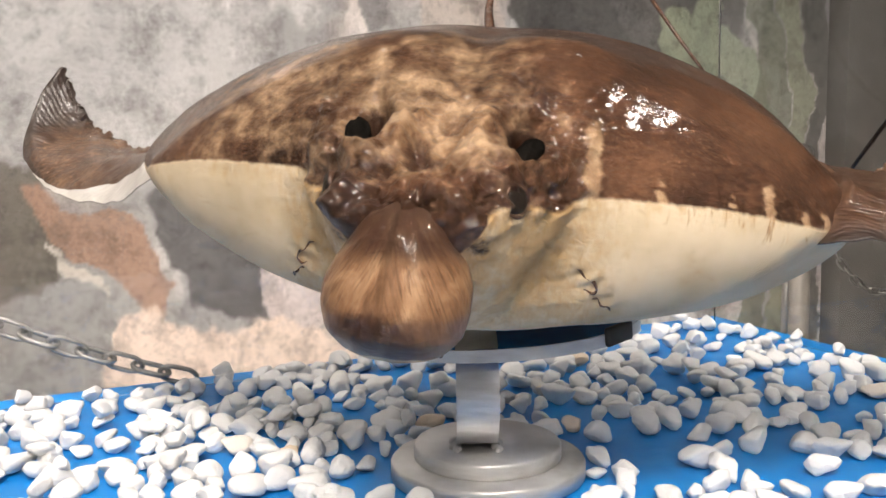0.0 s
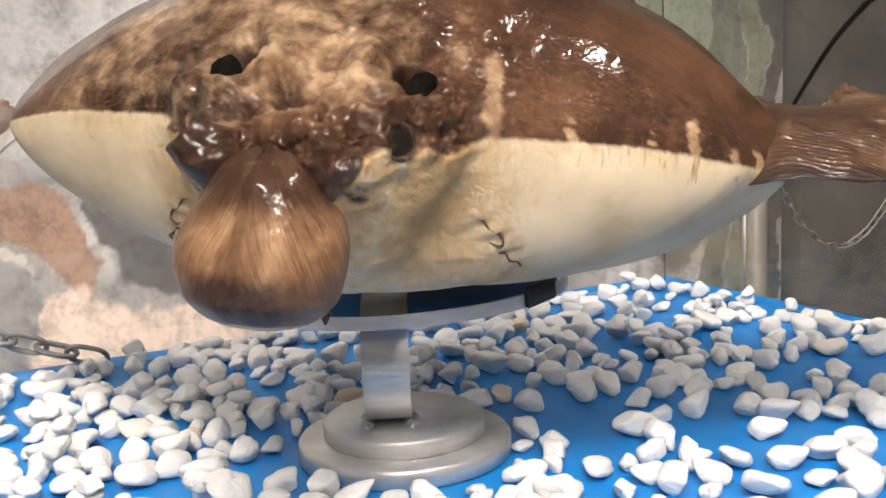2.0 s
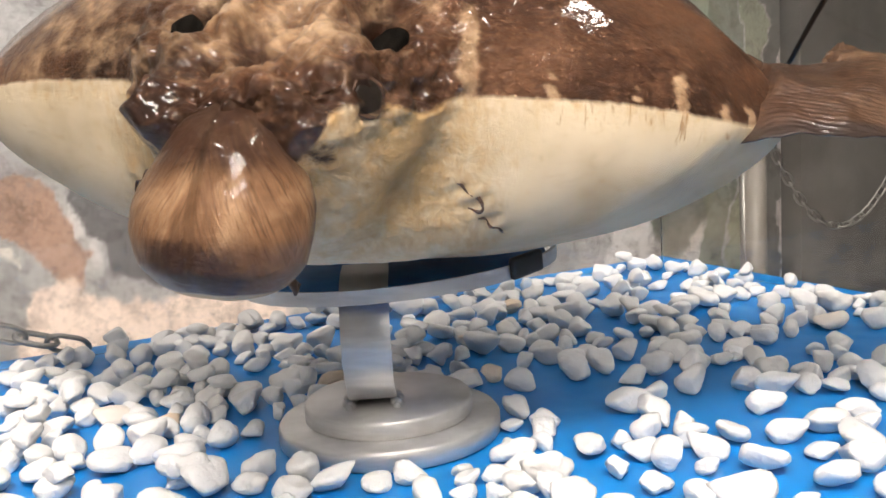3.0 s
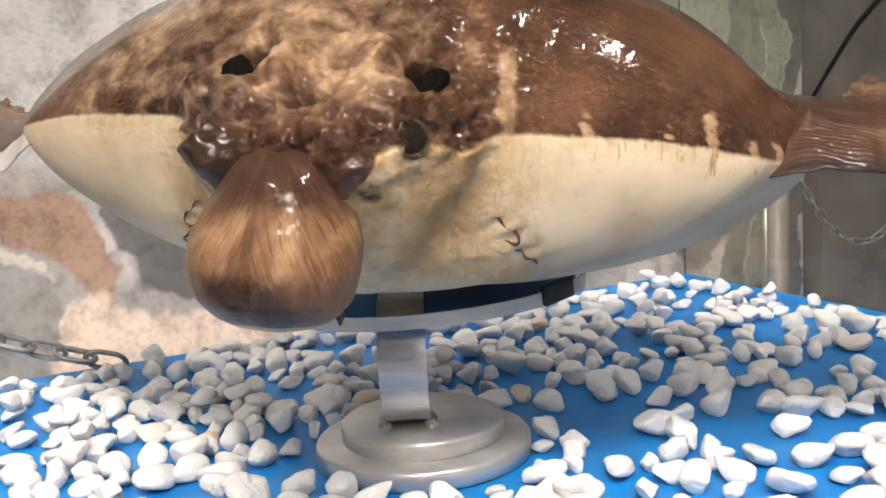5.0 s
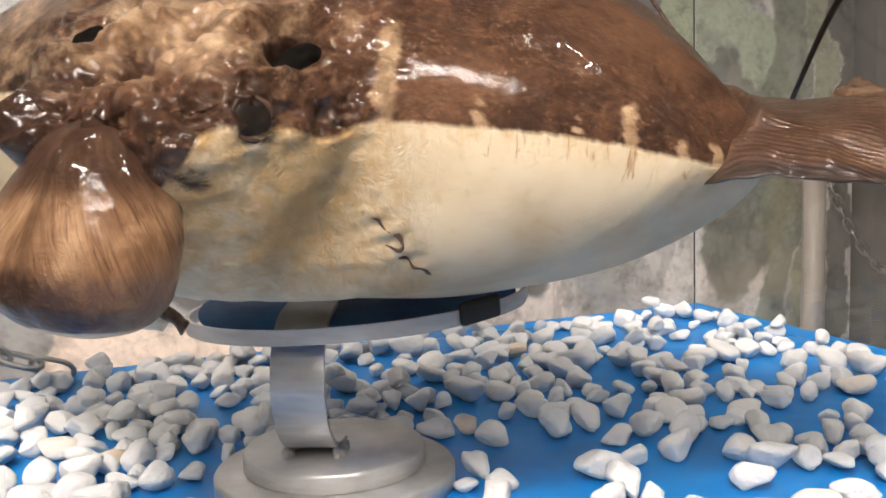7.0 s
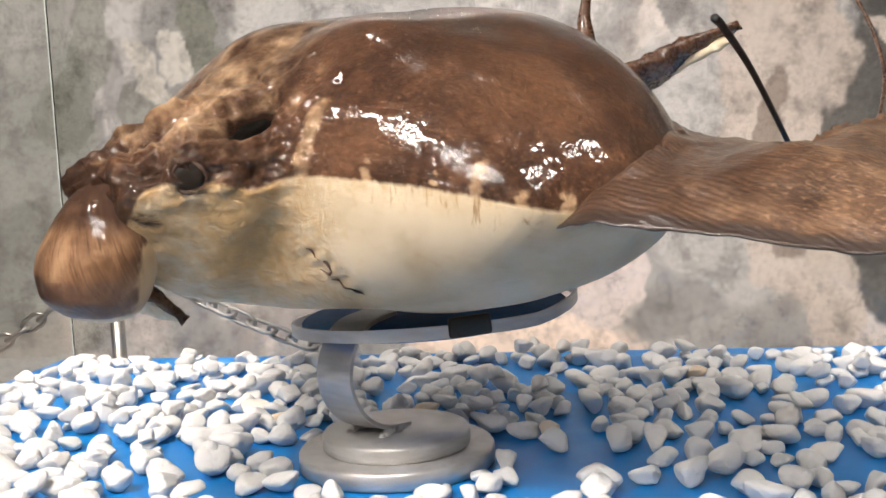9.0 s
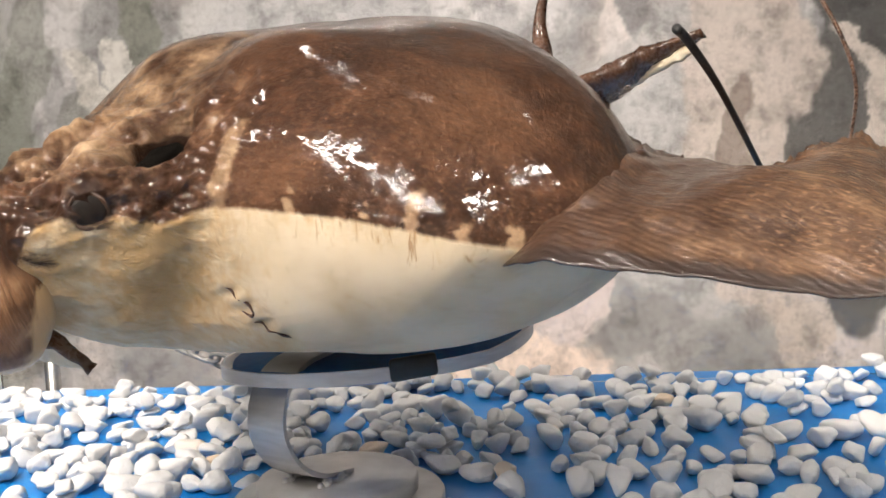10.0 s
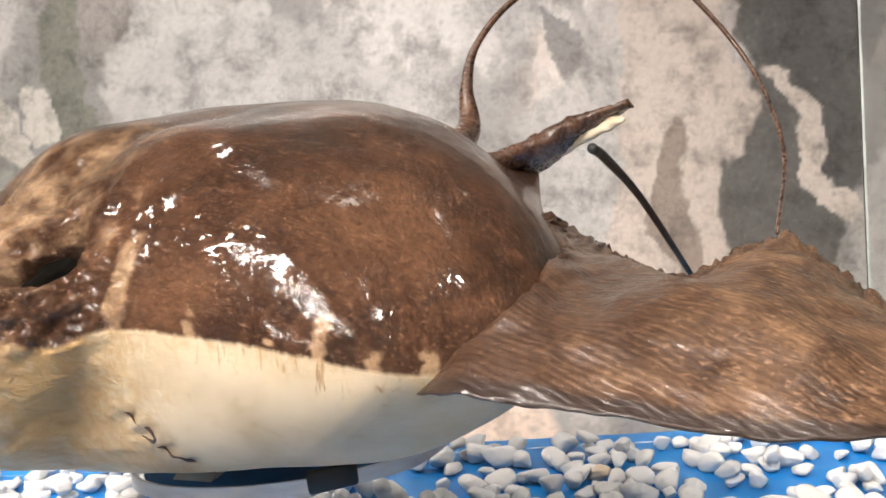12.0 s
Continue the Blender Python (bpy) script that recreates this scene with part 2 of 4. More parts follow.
def mat_pebble(per_island):
    n = Nodes("white_marble_pebble")
    k = 1.0 if per_island else 0.017
    pick = n.island() if per_island else n.random()
    base = n.ramp(pick, [(0.0, (0.69, 0.685, 0.68)), (0.55, (0.76, 0.76, 0.76)), (0.985, (0.74, 0.725, 0.705)), (0.998, (0.70, 0.55, 0.40))])
    f = n.noise(55 * k, 5, 0.6)
    g = n.noise(320 * k, 4, 0.6)
    colour = n.mix(n.ramp(f, [(0.60, 0.0), (0.85, 0.30)]), base, (0.72, 0.68, 0.62))
    colour = n.mix(n.ramp(g, [(0.62, 0.0), (0.78, 0.15)]), colour, (0.55, 0.53, 0.50))
    n.bump(n.noise(110 * k, 5, 0.65), 0.0030)
    n.bump(g, 0.0010)
    n.bsdf.inputs["Subsurface Weight"].default_value = 0.0
    return n.done(colour, n.ramp(g, [(0.3, 0.45), (0.7, 0.7)]))


def mat_steel():
    n = Nodes("brushed_grey_steel")
    f = n.noise(40, 5, 0.6, (1, 1, 6))
    g = n.noise(14, 4)
    colour = n.ramp(f, [(0.3, (0.50, 0.49, 0.48)), (0.7, (0.64, 0.63, 0.62))])
    colour = n.mix(n.ramp(g, [(0.55, 0.0), (0.8, 0.5)]), colour, (0.36, 0.33, 0.30))
    n.bump(f, 0.0004)
    return n.done(colour, n.ramp(g, [(0.3, 0.30), (0.7, 0.48)]), 0.65)


def mat_mural():
    n = Nodes("printed_rock_mural")
    base = n.attr_colour("print_colour")
    f = n.noise(11, 8, 0.72)
    g = n.noise(70, 8, 0.78, None, 0.3)
    h = n.voronoi(26, "F1")
    colour = n.mix(n.ramp(f, [(0.36, 0.75), (0.52, 0.0)]), base, (0.34, 0.33, 0.325), "MULTIPLY")
    colour = n.mix(n.ramp(g, [(0.36, 0.5), (0.50, 0.0)]), colour, (0.45, 0.43, 0.42), "MULTIPLY")
    colour = n.mix(n.ramp(g, [(0.58, 0.0), (0.75, 0.22)]), colour, (0.86, 0.83, 0.80))
    colour = n.mix(n.ramp(h, [(0.06, 0.35), (0.20, 0.0)]), colour, (0.22, 0.20, 0.19))
    warp = n.tree.nodes.new("ShaderNodeVectorMath")
    warp.operation = "MULTIPLY_ADD"
    swirl = n.tree.nodes.new("ShaderNodeTexNoise")
    swirl.inputs["Scale"].default_value, swirl.inputs["Detail"].default_value = 6.0, 6.0
    n.link(n.coord, swirl.inputs["Vector"])
    n.link(swirl.outputs["Color"], warp.inputs[0])
    warp.inputs[1].default_value = (0.35, 0.35, 0.35)
    n.link(n.coord, warp.inputs[2])
    crack = n.tree.nodes.new("ShaderNodeTexVoronoi")
    crack.feature = "DISTANCE_TO_EDGE"
    crack.inputs["Scale"].default_value = 4.5
    n.link(warp.outputs[0], crack.inputs["Vector"])
    colour = n.mix(n.ramp(crack.outputs["Distance"], [(0.006, 0.14), (0.030, 0.0)]), colour, (0.20, 0.19, 0.185))
    k = n.noise(150, 6, 0.75)
    colour = n.mix(n.ramp(k, [(0.34, 0.3), (0.42, 0.0)]), colour, (0.16, 0.15, 0.145))
    colour = n.mix(n.ramp(k, [(0.60, 0.0), (0.70, 0.28)]), colour, (0.84, 0.82, 0.80))
    return n.done(colour, 0.5)


def mat_glass():
    n = Nodes("clear_case_glass")
    n.bsdf.inputs["Transmission Weight"].default_value = 1.0
    n.bsdf.inputs["IOR"].default_value = 1.45
    return n.done((0.985, 0.995, 0.99), 0.0)


def mat_lamp():
    n = Nodes("glowing_lamp_glass")
    n.bsdf.inputs["Emission Color"].default_value = (1.0, 0.93, 0.85, 1)
    n.bsdf.inputs["Emission Strength"].default_value = 12.0
    return n.done((0.9, 0.9, 0.88), 0.3)


SKIN, FIN, SNOUT = mat_skin(), mat_fin(), mat_snout()
STEEL = mat_steel()
PEBBLE, PEBBLES = mat_pebble(False), mat_pebble(True)
BLUE = mat_plain("blue_painted_sheet", (0.000, 0.165, 0.50), (0.000, 0.205, 0.57), 6, (0.35, 0.5), 0.0006)
WHITE_EDGE = mat_plain("white_board", (0.62, 0.62, 0.60), (0.72, 0.72, 0.70), 9, (0.4, 0.6), 0.001)
PLASTER = mat_plain("grey_brown_panel", (0.17, 0.155, 0.14), (0.23, 0.21, 0.19), 5, (0.5, 0.7), 0.003)
CEILING = mat_plain("dark_ceiling_paint", (0.16, 0.16, 0.16), (0.20, 0.20, 0.20), 6, (0.7, 0.9), 0.003)
FLOOR_M = mat_plain("grey_terrazzo", (0.28, 0.27, 0.26), (0.40, 0.39, 0.37), 30, (0.25, 0.4), 0.0005)
# Darker copy of the chain steel, for links dimmed by glass reflections.
DIMMED = mat_plain("dimmed_steel", (0.20, 0.19, 0.18), (0.34, 0.33, 0.32), 30, (0.35, 0.5), 0.0008, 0.7)
NAVY = mat_plain("dark_blue_cloth", (0.001, 0.085, 0.27), (0.003, 0.14, 0.40), 40, (0.6, 0.8), 0.001)
BLACK = mat_plain("black_rubber", (0.008, 0.008, 0.008), (0.02, 0.02, 0.02), 60, (0.35, 0.5), 0.001)
EYE_M = mat_plain("dark_glass_eye", (0.006, 0.005, 0.004), (0.022, 0.016, 0.012), 90, (0.38, 0.50), 0.001)
CREAM = mat_plain("dried_cream_skin", (0.55, 0.44, 0.28), (0.74, 0.66, 0.50), 40, (0.35, 0.5), 0.003)
DARKSKIN = mat_plain("dark_varnished_skin", (0.035, 0.016, 0.009), (0.130, 0.062, 0.032), 35, (0.2, 0.35), 0.004, coat=0.5)
LID = mat_plain("dull_brown_skin", (0.030, 0.013, 0.006), (0.075, 0.034, 0.016), 60, (0.45, 0.6), 0.002)
YELLOW = mat_plain("yellowed_skin", (0.32, 0.17, 0.03), (0.46, 0.30, 0.09), 60, (0.3, 0.4), 0.002)
# Near-black without reflection; takes the place of shade inside the breathing holes.
GAP = mat_plain("black_gap", (0.004, 0.0035, 0.003), (0.008, 0.007, 0.006), 20, (0.8, 0.9))
GAP.node_tree.nodes["Principled BSDF"].inputs["Specular IOR Level"].default_value = 0.0
CHROME = mat_plain("polished_steel", (0.40, 0.38, 0.35), (0.52, 0.50, 0.47), 20, (0.30, 0.42), 0.0, 1.0)
EYE_M.node_tree.nodes["Principled BSDF"].inputs["Specular IOR Level"].default_value = 0.15
GLASS, LAMP = mat_glass(), mat_lamp()
MURAL = mat_mural()


# ---------- building ----------
def part(name, bm, material, parent=None, label="", smooth=True):
    """A bmesh as one mesh object, under a thing or a part."""
    me = bpy.data.meshes.new(name)
    bm.to_mesh(me)
    bm.free()
    me.materials.append(material)
    if smooth:
        me.shade_smooth()
    ob = new(name, me)
    if parent is not None:
        ob.parent = parent
    if label:
        ob["label"] = label
    return ob


def empty(name, m, label, category, group="", kind=""):
    ob = new(name)
    ob.empty_display_size = 0.05
    ob.matrix_world = m
    return tagged(ob, label, category, group, kind)


def box(bm, size, m=None, bevel=0.0):
    made = bmesh.ops.create_cube(bm, size=1.0, matrix=(m or Matrix()) @ Matrix.Diagonal((*size, 1)))
    if bevel:
        edges = {e for v in made["verts"] for e in v.link_edges}
        bmesh.ops.bevel(bm, geom=list(edges), offset=bevel, segments=2, affect="EDGES", profile=0.5)
    return bm


def lathe(bm, profile, steps=48, m=None):
    """Turn a profile of (radius, height) round z."""
    m = m or Matrix()
    rings = []
    for r, z in profile:
        rings.append([bm.verts.new(m @ Vector((r * math.cos(2 * math.pi * i / steps), r * math.sin(2 * math.pi * i / steps), z))) for i in range(steps)])
    for a, b in zip(rings, rings[1:]):
        for i in range(steps):
            j = (i + 1) % steps
            bm.faces.new((a[i], a[j], b[j], b[i]))
    bm.faces.new(rings[0][::-1])
    bm.faces.new(rings[-1])
    return bm


def catmull(points, steps):
    p = [Vector(q) for q in points]
    p = [p[0] * 2 - p[1]] + p + [p[-1] * 2 - p[-2]]
    out = []
    for i in range(1, len(p) - 2):
        for k in range(steps):
            t = k / steps
            a, b, c, d = p[i - 1:i + 3]
            out.append(0.5 * (2 * b + (c - a) * t + (2 * a - 5 * b + 4 * c - d) * t * t + (3 * b - a - 3 * c + d) * t ** 3))
    out.append(p[-2])
    return out


def tube(bm, points, radii, steps=10, squash=1.0, rough=0.0):
    """A tapered tube along a smooth line."""
    line = [Vector(p) for p in points]
    rings = []
    side = None
    for i, p in enumerate(line):
        way = (line[min(i + 1, len(line) - 1)] - line[max(i - 1, 0)]).normalized()
        side = way.orthogonal() if side is None else (side - way * side.dot(way))
        side.normalize()
        other = way.cross(side)
        r = np.interp(i / (len(line) - 1), np.linspace(0, 1, len(radii)), radii)
        rings.append([bm.verts.new(p + side * (r * math.cos(2 * math.pi * k / steps)) + other * (r * squash * math.sin(2 * math.pi * k / steps))) for k in range(steps)])
    for a, b in zip(rings, rings[1:]):
        for k in range(steps):
            j = (k + 1) % steps
            bm.faces.new((a[k], a[j], b[j], b[k]))
    bm.faces.new(rings[0][::-1])
    bm.faces.new(rings[-1])
    if rough:
        for v in bm.verts:
            v.co += noise.noise_vector(v.co * 70) * rough + noise.noise_vector(v.co * 190) * rough * 0.5
    return bm


def grid_mesh(name, pts, closed_across, material, parent, attrs=None):
    """A mesh from a rows x columns array of places, with float attributes on its points."""
    rows, cols = pts.shape[:2]
    faces = []
    last = cols if closed_across else cols - 1
    for i in range(rows - 1):
        for j in range(last):
            k = (j + 1) % cols
            faces.append((i * cols + j, i * cols + k, (i + 1) * cols + k, (i + 1) * cols + j))
    me = bpy.data.meshes.new(name)
    me.from_pydata(pts.reshape(-1, 3).tolist(), [], faces)
    for key, values in (attrs or {}).items():
        layer = me.attributes.new(key, "FLOAT", "POINT")
        layer.data.foreach_set("value", np.ascontiguousarray(values, dtype=np.float32).ravel())
    me.materials.append(material)
    me.shade_smooth()
    ob = new(name, me)
    if parent is not None:
        ob.parent = parent
    return ob


def smooth_line(x, xs, ys, width=0.012):
    """A line through points, rounded off a little."""
    out = 0
    for k, w in ((-1, 0.25), (0, 0.5), (1, 0.25)):
        out = out + w * np.interp(x + k * width, xs, ys)
    return out


def wobble(p, scale, octaves=3):
    """Noise, one value for each of the places."""
    return np.array([noise.fractal(Vector(q) * scale, 0.9, 2.1, octaves, noise_basis="PERLIN_ORIGINAL") for q in p.reshape(-1, 3).tolist()]).reshape(p.shape[:-1])


# ---------- the room ----------
def slab(name, e0, e1, d0, d1, z0, z1, material, label="", category=""):
    bm = box(bmesh.new(), (e1 - e0, d1 - d0, z1 - z0))
    ob = part(name, bm, material, None, smooth=False)
    ob.matrix_world = Matrix.Translation(at((e0 + e1) / 2, (d0 + d1) / 2, (z0 + z1) / 2)) @ Matrix.Rotation(TURN_T, 4, "Z")
    return tagged(ob, label, category, kind="structure")


MURAL_D = 2.2
slab("floor", -3.2, 4.2, -3.0, 2.5, FLOOR - 0.1, FLOOR, FLOOR_M, "grey polished terrazzo floor of the exhibition room", "floor")
slab("ceiling", -3.2, 4.2, -3.0, 2.5, CEIL, CEIL + 0.1, CEILING, "dark grey painted ceiling", "ceiling")
slab("wall_north", -3.2, 2.30, MURAL_D + 0.012, MURAL_D + 0.15, FLOOR, CEIL, PLASTER, "grey wall behind the printed mural", "wall")
slab("wall_gap", 2.30, 2.37, MURAL_D + 0.10, MURAL_D + 0.16, FLOOR, CEIL, GAP, "dark gap between two wall panels", "wall")
slab("wall_panel", 2.37, 4.2, MURAL_D - 0.01, MURAL_D + 0.15, FLOOR, CEIL, PLASTER, "plain grey-brown wall panel beside the mural", "wall")
slab("wall_south", -3.2, 4.2, -3.15, -3.0, FLOOR, CEIL, PLASTER, "plain grey-brown wall", "wall")
slab("wall_west", -3.35, -3.2, -3.15, 2.5, FLOOR, CEIL, PLASTER, "plain grey-brown wall", "wall")
slab("wall_east", 4.2, 4.35, -3.15, 2.5, FLOOR, CEIL, PLASTER, "plain grey-brown wall", "wall")


def smoothstep(x, a, b):
    t = np.clip((x - a) / (b - a), 0, 1)
    return t * t * (3 - 2 * t)


def blob(e, z, ce, cz, re, rz, tilt, soft=0.10):
    """How far a place lies within a tilted oval, 0 to 1."""
    c, s = math.cos(radians(tilt)), math.sin(radians(tilt))
    x, y = (e - ce) * c + (z - cz) * s, -(e - ce) * s + (z - cz) * c
    return smoothstep(1 - np.hypot(x / re, y / rz), -soft / 2, soft / 2)


# The picture on the mural: (across, height, half width, half height, tilt, colour, cover)
PRINT_WEST = [
    (-0.90, 0.30, 0.36, 0.70, 0, (0.42, 0.43, 0.38), 0.6),
    (-0.58, 0.58, 0.07, 0.22, -20, (0.24, 0.25, 0.20), 0.6),
    (-0.23, 0.62, 0.055, 0.34, 6, (0.22, 0.225, 0.18), 0.85),
    (-0.40, 0.44, 0.10, 0.10, 0, (0.22, 0.225, 0.19), 0.6),
    (-0.38, 0.56, 0.045, 0.14, 30, (0.74, 0.70, 0.64), 0.95),
    (-0.30, 0.58, 0.025, 0.10, 20, (0.76, 0.72, 0.66), 0.9),
    (0.05, 0.68, 0.20, 0.22, 0, (0.74, 0.72, 0.70), 0.7),
    (0.20, 0.52, 0.34, 0.26, 0, (0.53, 0.515, 0.51), 0.8),
]
PRINT_MIDDLE = [
    (0.02, 0.18, 0.15, 0.17, 20, (0.15, 0.13, 0.105), 0.95),
    (0.46, 0.08, 0.085, 0.22, 40, (0.12, 0.113, 0.115), 0.95),
    (0.235, 0.10, 0.055, 0.22, 40, (0.40, 0.24, 0.165), 0.92),
    (0.165, 0.05, 0.016, 0.09, 28, (0.66, 0.61, 0.55), 0.95),
    (0.56, 0.22, 0.10, 0.10, 0, (0.42, 0.37, 0.37), 0.6),
    (0.66, 0.03, 0.11, 0.15, 0, (0.72, 0.62, 0.60), 0.85),
    (0.34, -0.21, 0.14, 0.175, 0, (0.86, 0.70, 0.60), 1.0),
    (0.60, -0.23, 0.19, 0.165, 0, (0.86, 0.70, 0.60), 1.0),
    (0.84, -0.06, 0.13, 0.08, 30, (0.26, 0.25, 0.25), 0.55),
    (0.82, 0.68, 0.03, 0.10, 40, (0.22, 0.21, 0.215), 0.85),
    (0.98, 0.66, 0.10, 0.08, 0, (0.30, 0.29, 0.30), 0.4),
]
PRINT_EAST = [
    (0.95, 0.30, 0.20, 0.34, 0, (0.54, 0.525, 0.515), 0.8),
    (1.10, 0.42, 0.14, 0.46, 0, (0.63, 0.545, 0.49), 0.92),
    (1.075, 0.28, 0.035, 0.20, 8, (0.30, 0.24, 0.205), 0.92),
    (1.30, 0.26, 0.11, 0.36, 0, (0.125, 0.12, 0.115), 0.97),
    (1.30, 0.78, 0.05, 0.30, 0, (0.115, 0.11, 0.105), 0.95),
    (1.42, 0.62, 0.13, 0.30, 10, (0.105, 0.10, 0.098), 0.97),
    (1.385, 0.37, 0.035, 0.24, 28, (0.66, 0.585, 0.53), 0.97),
    (1.17, -0.02, 0.07, 0.16, 0, (0.66, 0.57, 0.50), 0.8),
    (1.50, 0.06, 0.12, 0.22, 0, (0.38, 0.37, 0.36), 0.8),
    (1.70, 0.78, 0.30, 0.45, 0, (0.15, 0.145, 0.14), 0.85),
    (1.92, 0.20, 0.16, 0.35, 0, (0.16, 0.165, 0.13), 0.85),
]
PRINT_EDGE = [
    (1.74, 0.56, 0.08, 0.10, 0, (0.46, 0.50, 0.37), 0.95),
    (1.84, 0.57, 0.06, 0.14, -15, (0.42, 0.46, 0.35), 0.95),
    (1.94, 0.48, 0.06, 0.14, 15, (0.44, 0.48, 0.36), 0.95),
    (2.06, 0.40, 0.06, 1.20, 0, (0.24, 0.26, 0.185), 0.85),
    (2.17, 0.40, 0.045, 1.20, 0, (0.38, 0.39, 0.27), 0.9),
    (2.26, 0.40, 0.04, 1.20, 0, (0.13, 0.125, 0.11), 0.9),
]


def make_mural():
    es, zs = np.linspace(-2.2, 2.30, 800), np.linspace(FLOOR + 0.05, 1.5, 380)
    e, z = np.meshgrid(es, zs)
    p = np.stack([e, z, np.zeros_like(e)], -1)
    w1, w2 = wobble(p + 7.3, 5.0, 5), wobble(p + 31.7, 5.0, 5)
    e2, z2 = e + 0.060 * w1, z + 0.060 * w2
    tone = 0.55 + 0.9 * wobble(p * np.array((1, 0.55, 1)) + 3.1, 3.0, 5)
    tone = (0.45 * np.clip(tone, 0, 1) + 0.55 * smoothstep(tone, 0.42, 0.62))[..., None]
    colour = np.array((0.34, 0.33, 0.325)) * (1 - tone) + np.array((0.74, 0.71, 0.695)) * tone
    streak = smoothstep(wobble(p * np.array((2.4, 0.8, 1)) + 12.5, 3.6, 6), 0.10, 0.22)[..., None] * 0.55
    colour = colour * (1 - streak) + np.array((0.36, 0.345, 0.35)) * streak
    blush = smoothstep(wobble(p + 21.5, 2.2, 4), 0.05, 0.35)[..., None] * 0.45
    colour = colour * (1 - blush) + colour * np.array((1.10, 0.95, 0.88)) * blush
    for ce, cz, re, rz, tilt, rgb, cover in PRINT_WEST + PRINT_MIDDLE + PRINT_EAST + PRINT_EDGE:
        m = (blob(e2, z2, ce, cz, re, rz, tilt) * cover)[..., None]
        colour = colour * (1 - m) + np.array(rgb) * m
    pts = np.stack([e, np.zeros_like(e), z], -1)
    ob = grid_mesh("mural", pts, False, MURAL, None)
    layer = ob.data.attributes.new("print_colour", "FLOAT_COLOR", "POINT")
    rgba = np.concatenate([colour, np.ones_like(e)[..., None]], -1).astype(np.float32)
    layer.data.foreach_set("color", rgba.ravel())
    ob.matrix_world = Matrix.Translation(N_AX * MURAL_D) @ Matrix.Rotation(TURN_T, 4, "Z")
    return tagged(ob, "printed wall mural of grey, rust and pink weathered rock", "mural", kind="structure")


make_mural()

# ---------- the table and its glass case ----------
TE0, TE1, TD0, TD1 = -0.235, 1.225, 0.24, 1.43
GE0, GE1, GD0, GD1 = -0.180, 1.180, 0.275, 1.378


def make_table():
    m = Matrix.Translation(at((TE0 + TE1) / 2, (TD0 + TD1) / 2)) @ Matrix.Rotation(TURN_T, 4, "Z")
    w, d = TE1 - TE0, TD1 - TD0
    table = empty("display_table", m @ pose(0, 0, FLOOR), "white display table with a bright blue painted top", "table")
    up = -FLOOR
    part("top_sheet", box(bmesh.new(), (w, d, 0.004), pose(0, 0, up - 0.002)), BLUE, table, "bright blue painted sheet", False)
    part("top_board", box(bmesh.new(), (w + 0.004, d + 0.004, 0.03), pose(0, 0, up - 0.020), 0.002), WHITE_EDGE, table, "white board edge", False)
    for sx in (-1, 1):
        part("side_panel", box(bmesh.new(), (0.02, d - 0.06, up - 0.036), pose(sx * (w / 2 - 0.04), 0, (up - 0.036) / 2)), WHITE_EDGE, table, smooth=False)
        part("front_panel", box(bmesh.new(), (w - 0.10, 0.02, up - 0.036), pose(0, sx * (d / 2 - 0.04), (up - 0.036) / 2)), WHITE_EDGE, table, smooth=False)


make_table()


def make_case():
    m = Matrix.Rotation(TURN_T, 4, "Z")
    case = empty("glass_case", m @ Matrix.Translation(((GE0 + GE1) / 2, (GD0 + GD1) / 2, 0.001)), "clear frameless glass case standing on the blue table", "display case")
    w, d, h = GE1 - GE0, GD1 - GD0, 0.95
    for name, size, place in (
        ("back_pane", (w, 0.006, h), (0, d / 2, h / 2)),
        ("front_pane", (w, 0.006, h), (0, -d / 2, h / 2)),
        ("side_pane", (0.006, d - 0.014, h), (w / 2 - 0.003, 0, h / 2)),
        ("side_pane", (0.006, d - 0.014, h), (-w / 2 + 0.003, 0, h / 2)),
    ):
        ob = part(name, box(bmesh.new(), size, Matrix.Translation(place)), GLASS, case, smooth=False)
        ob.visible_shadow = False
    edge_mat = mat_plain("green_glass_edge", (0.48, 0.54, 0.51), (0.58, 0.64, 0.61), 12, (0.2, 0.3))
    for sx in (-1, 1):
        part("glued_edge", box(bmesh.new(), (0.004, 0.004, h), pose(sx * (w / 2 + 0.004), d / 2 + 0.001, h / 2), 0.001), edge_mat, case, "pale green polished glass edge", False)


make_case()

# ---------- the mounted ray ----------
RAY = pose(0.02, 0.894, 0.296, 0, 5, -14)
ray = empty("mounted_ray", RAY, "varnished stuffed ray, brown back, cream belly, on steel stand", "stuffed ray")
INTO = RAY.inverted()

# Stations along the body: place, half width, top, seam, bottom.
BODY = np.array([
    (-0.218, 0.000, -0.010, -0.012, -0.014),
    (-0.205, 0.038, 0.008, -0.012, -0.044),
    (-0.180, 0.060, 0.026, -0.006, -0.070),
    (-0.150, 0.076, 0.046, -0.002, -0.084),
    (-0.120, 0.100, 0.061, 0.000, -0.098),
    (-0.090, 0.110, 0.075, 0.014, -0.105),
    (-0.050, 0.232, 0.103, 0.010, -0.113),
    (-0.020, 0.296, 0.130, 0.001, -0.113),
    (0.010, 0.313, 0.145, -0.001, -0.117),
    (0.060, 0.346, 0.153, 0.002, -0.127),
    (0.120, 0.323, 0.164, 0.010, -0.119),
    (0.200, 0.288, 0.170, 0.003, -0.084),
    (0.280, 0.216, 0.160, 0.014, -0.070),
    (0.360, 0.143, 0.126, 0.042, -0.047),
    (0.440, 0.075, 0.096, 0.062, 0.011),
    (0.500, 0.029, 0.096, 0.084, 0.071),
    (0.530, 0.000, 0.120, 0.110, 0.100),
])

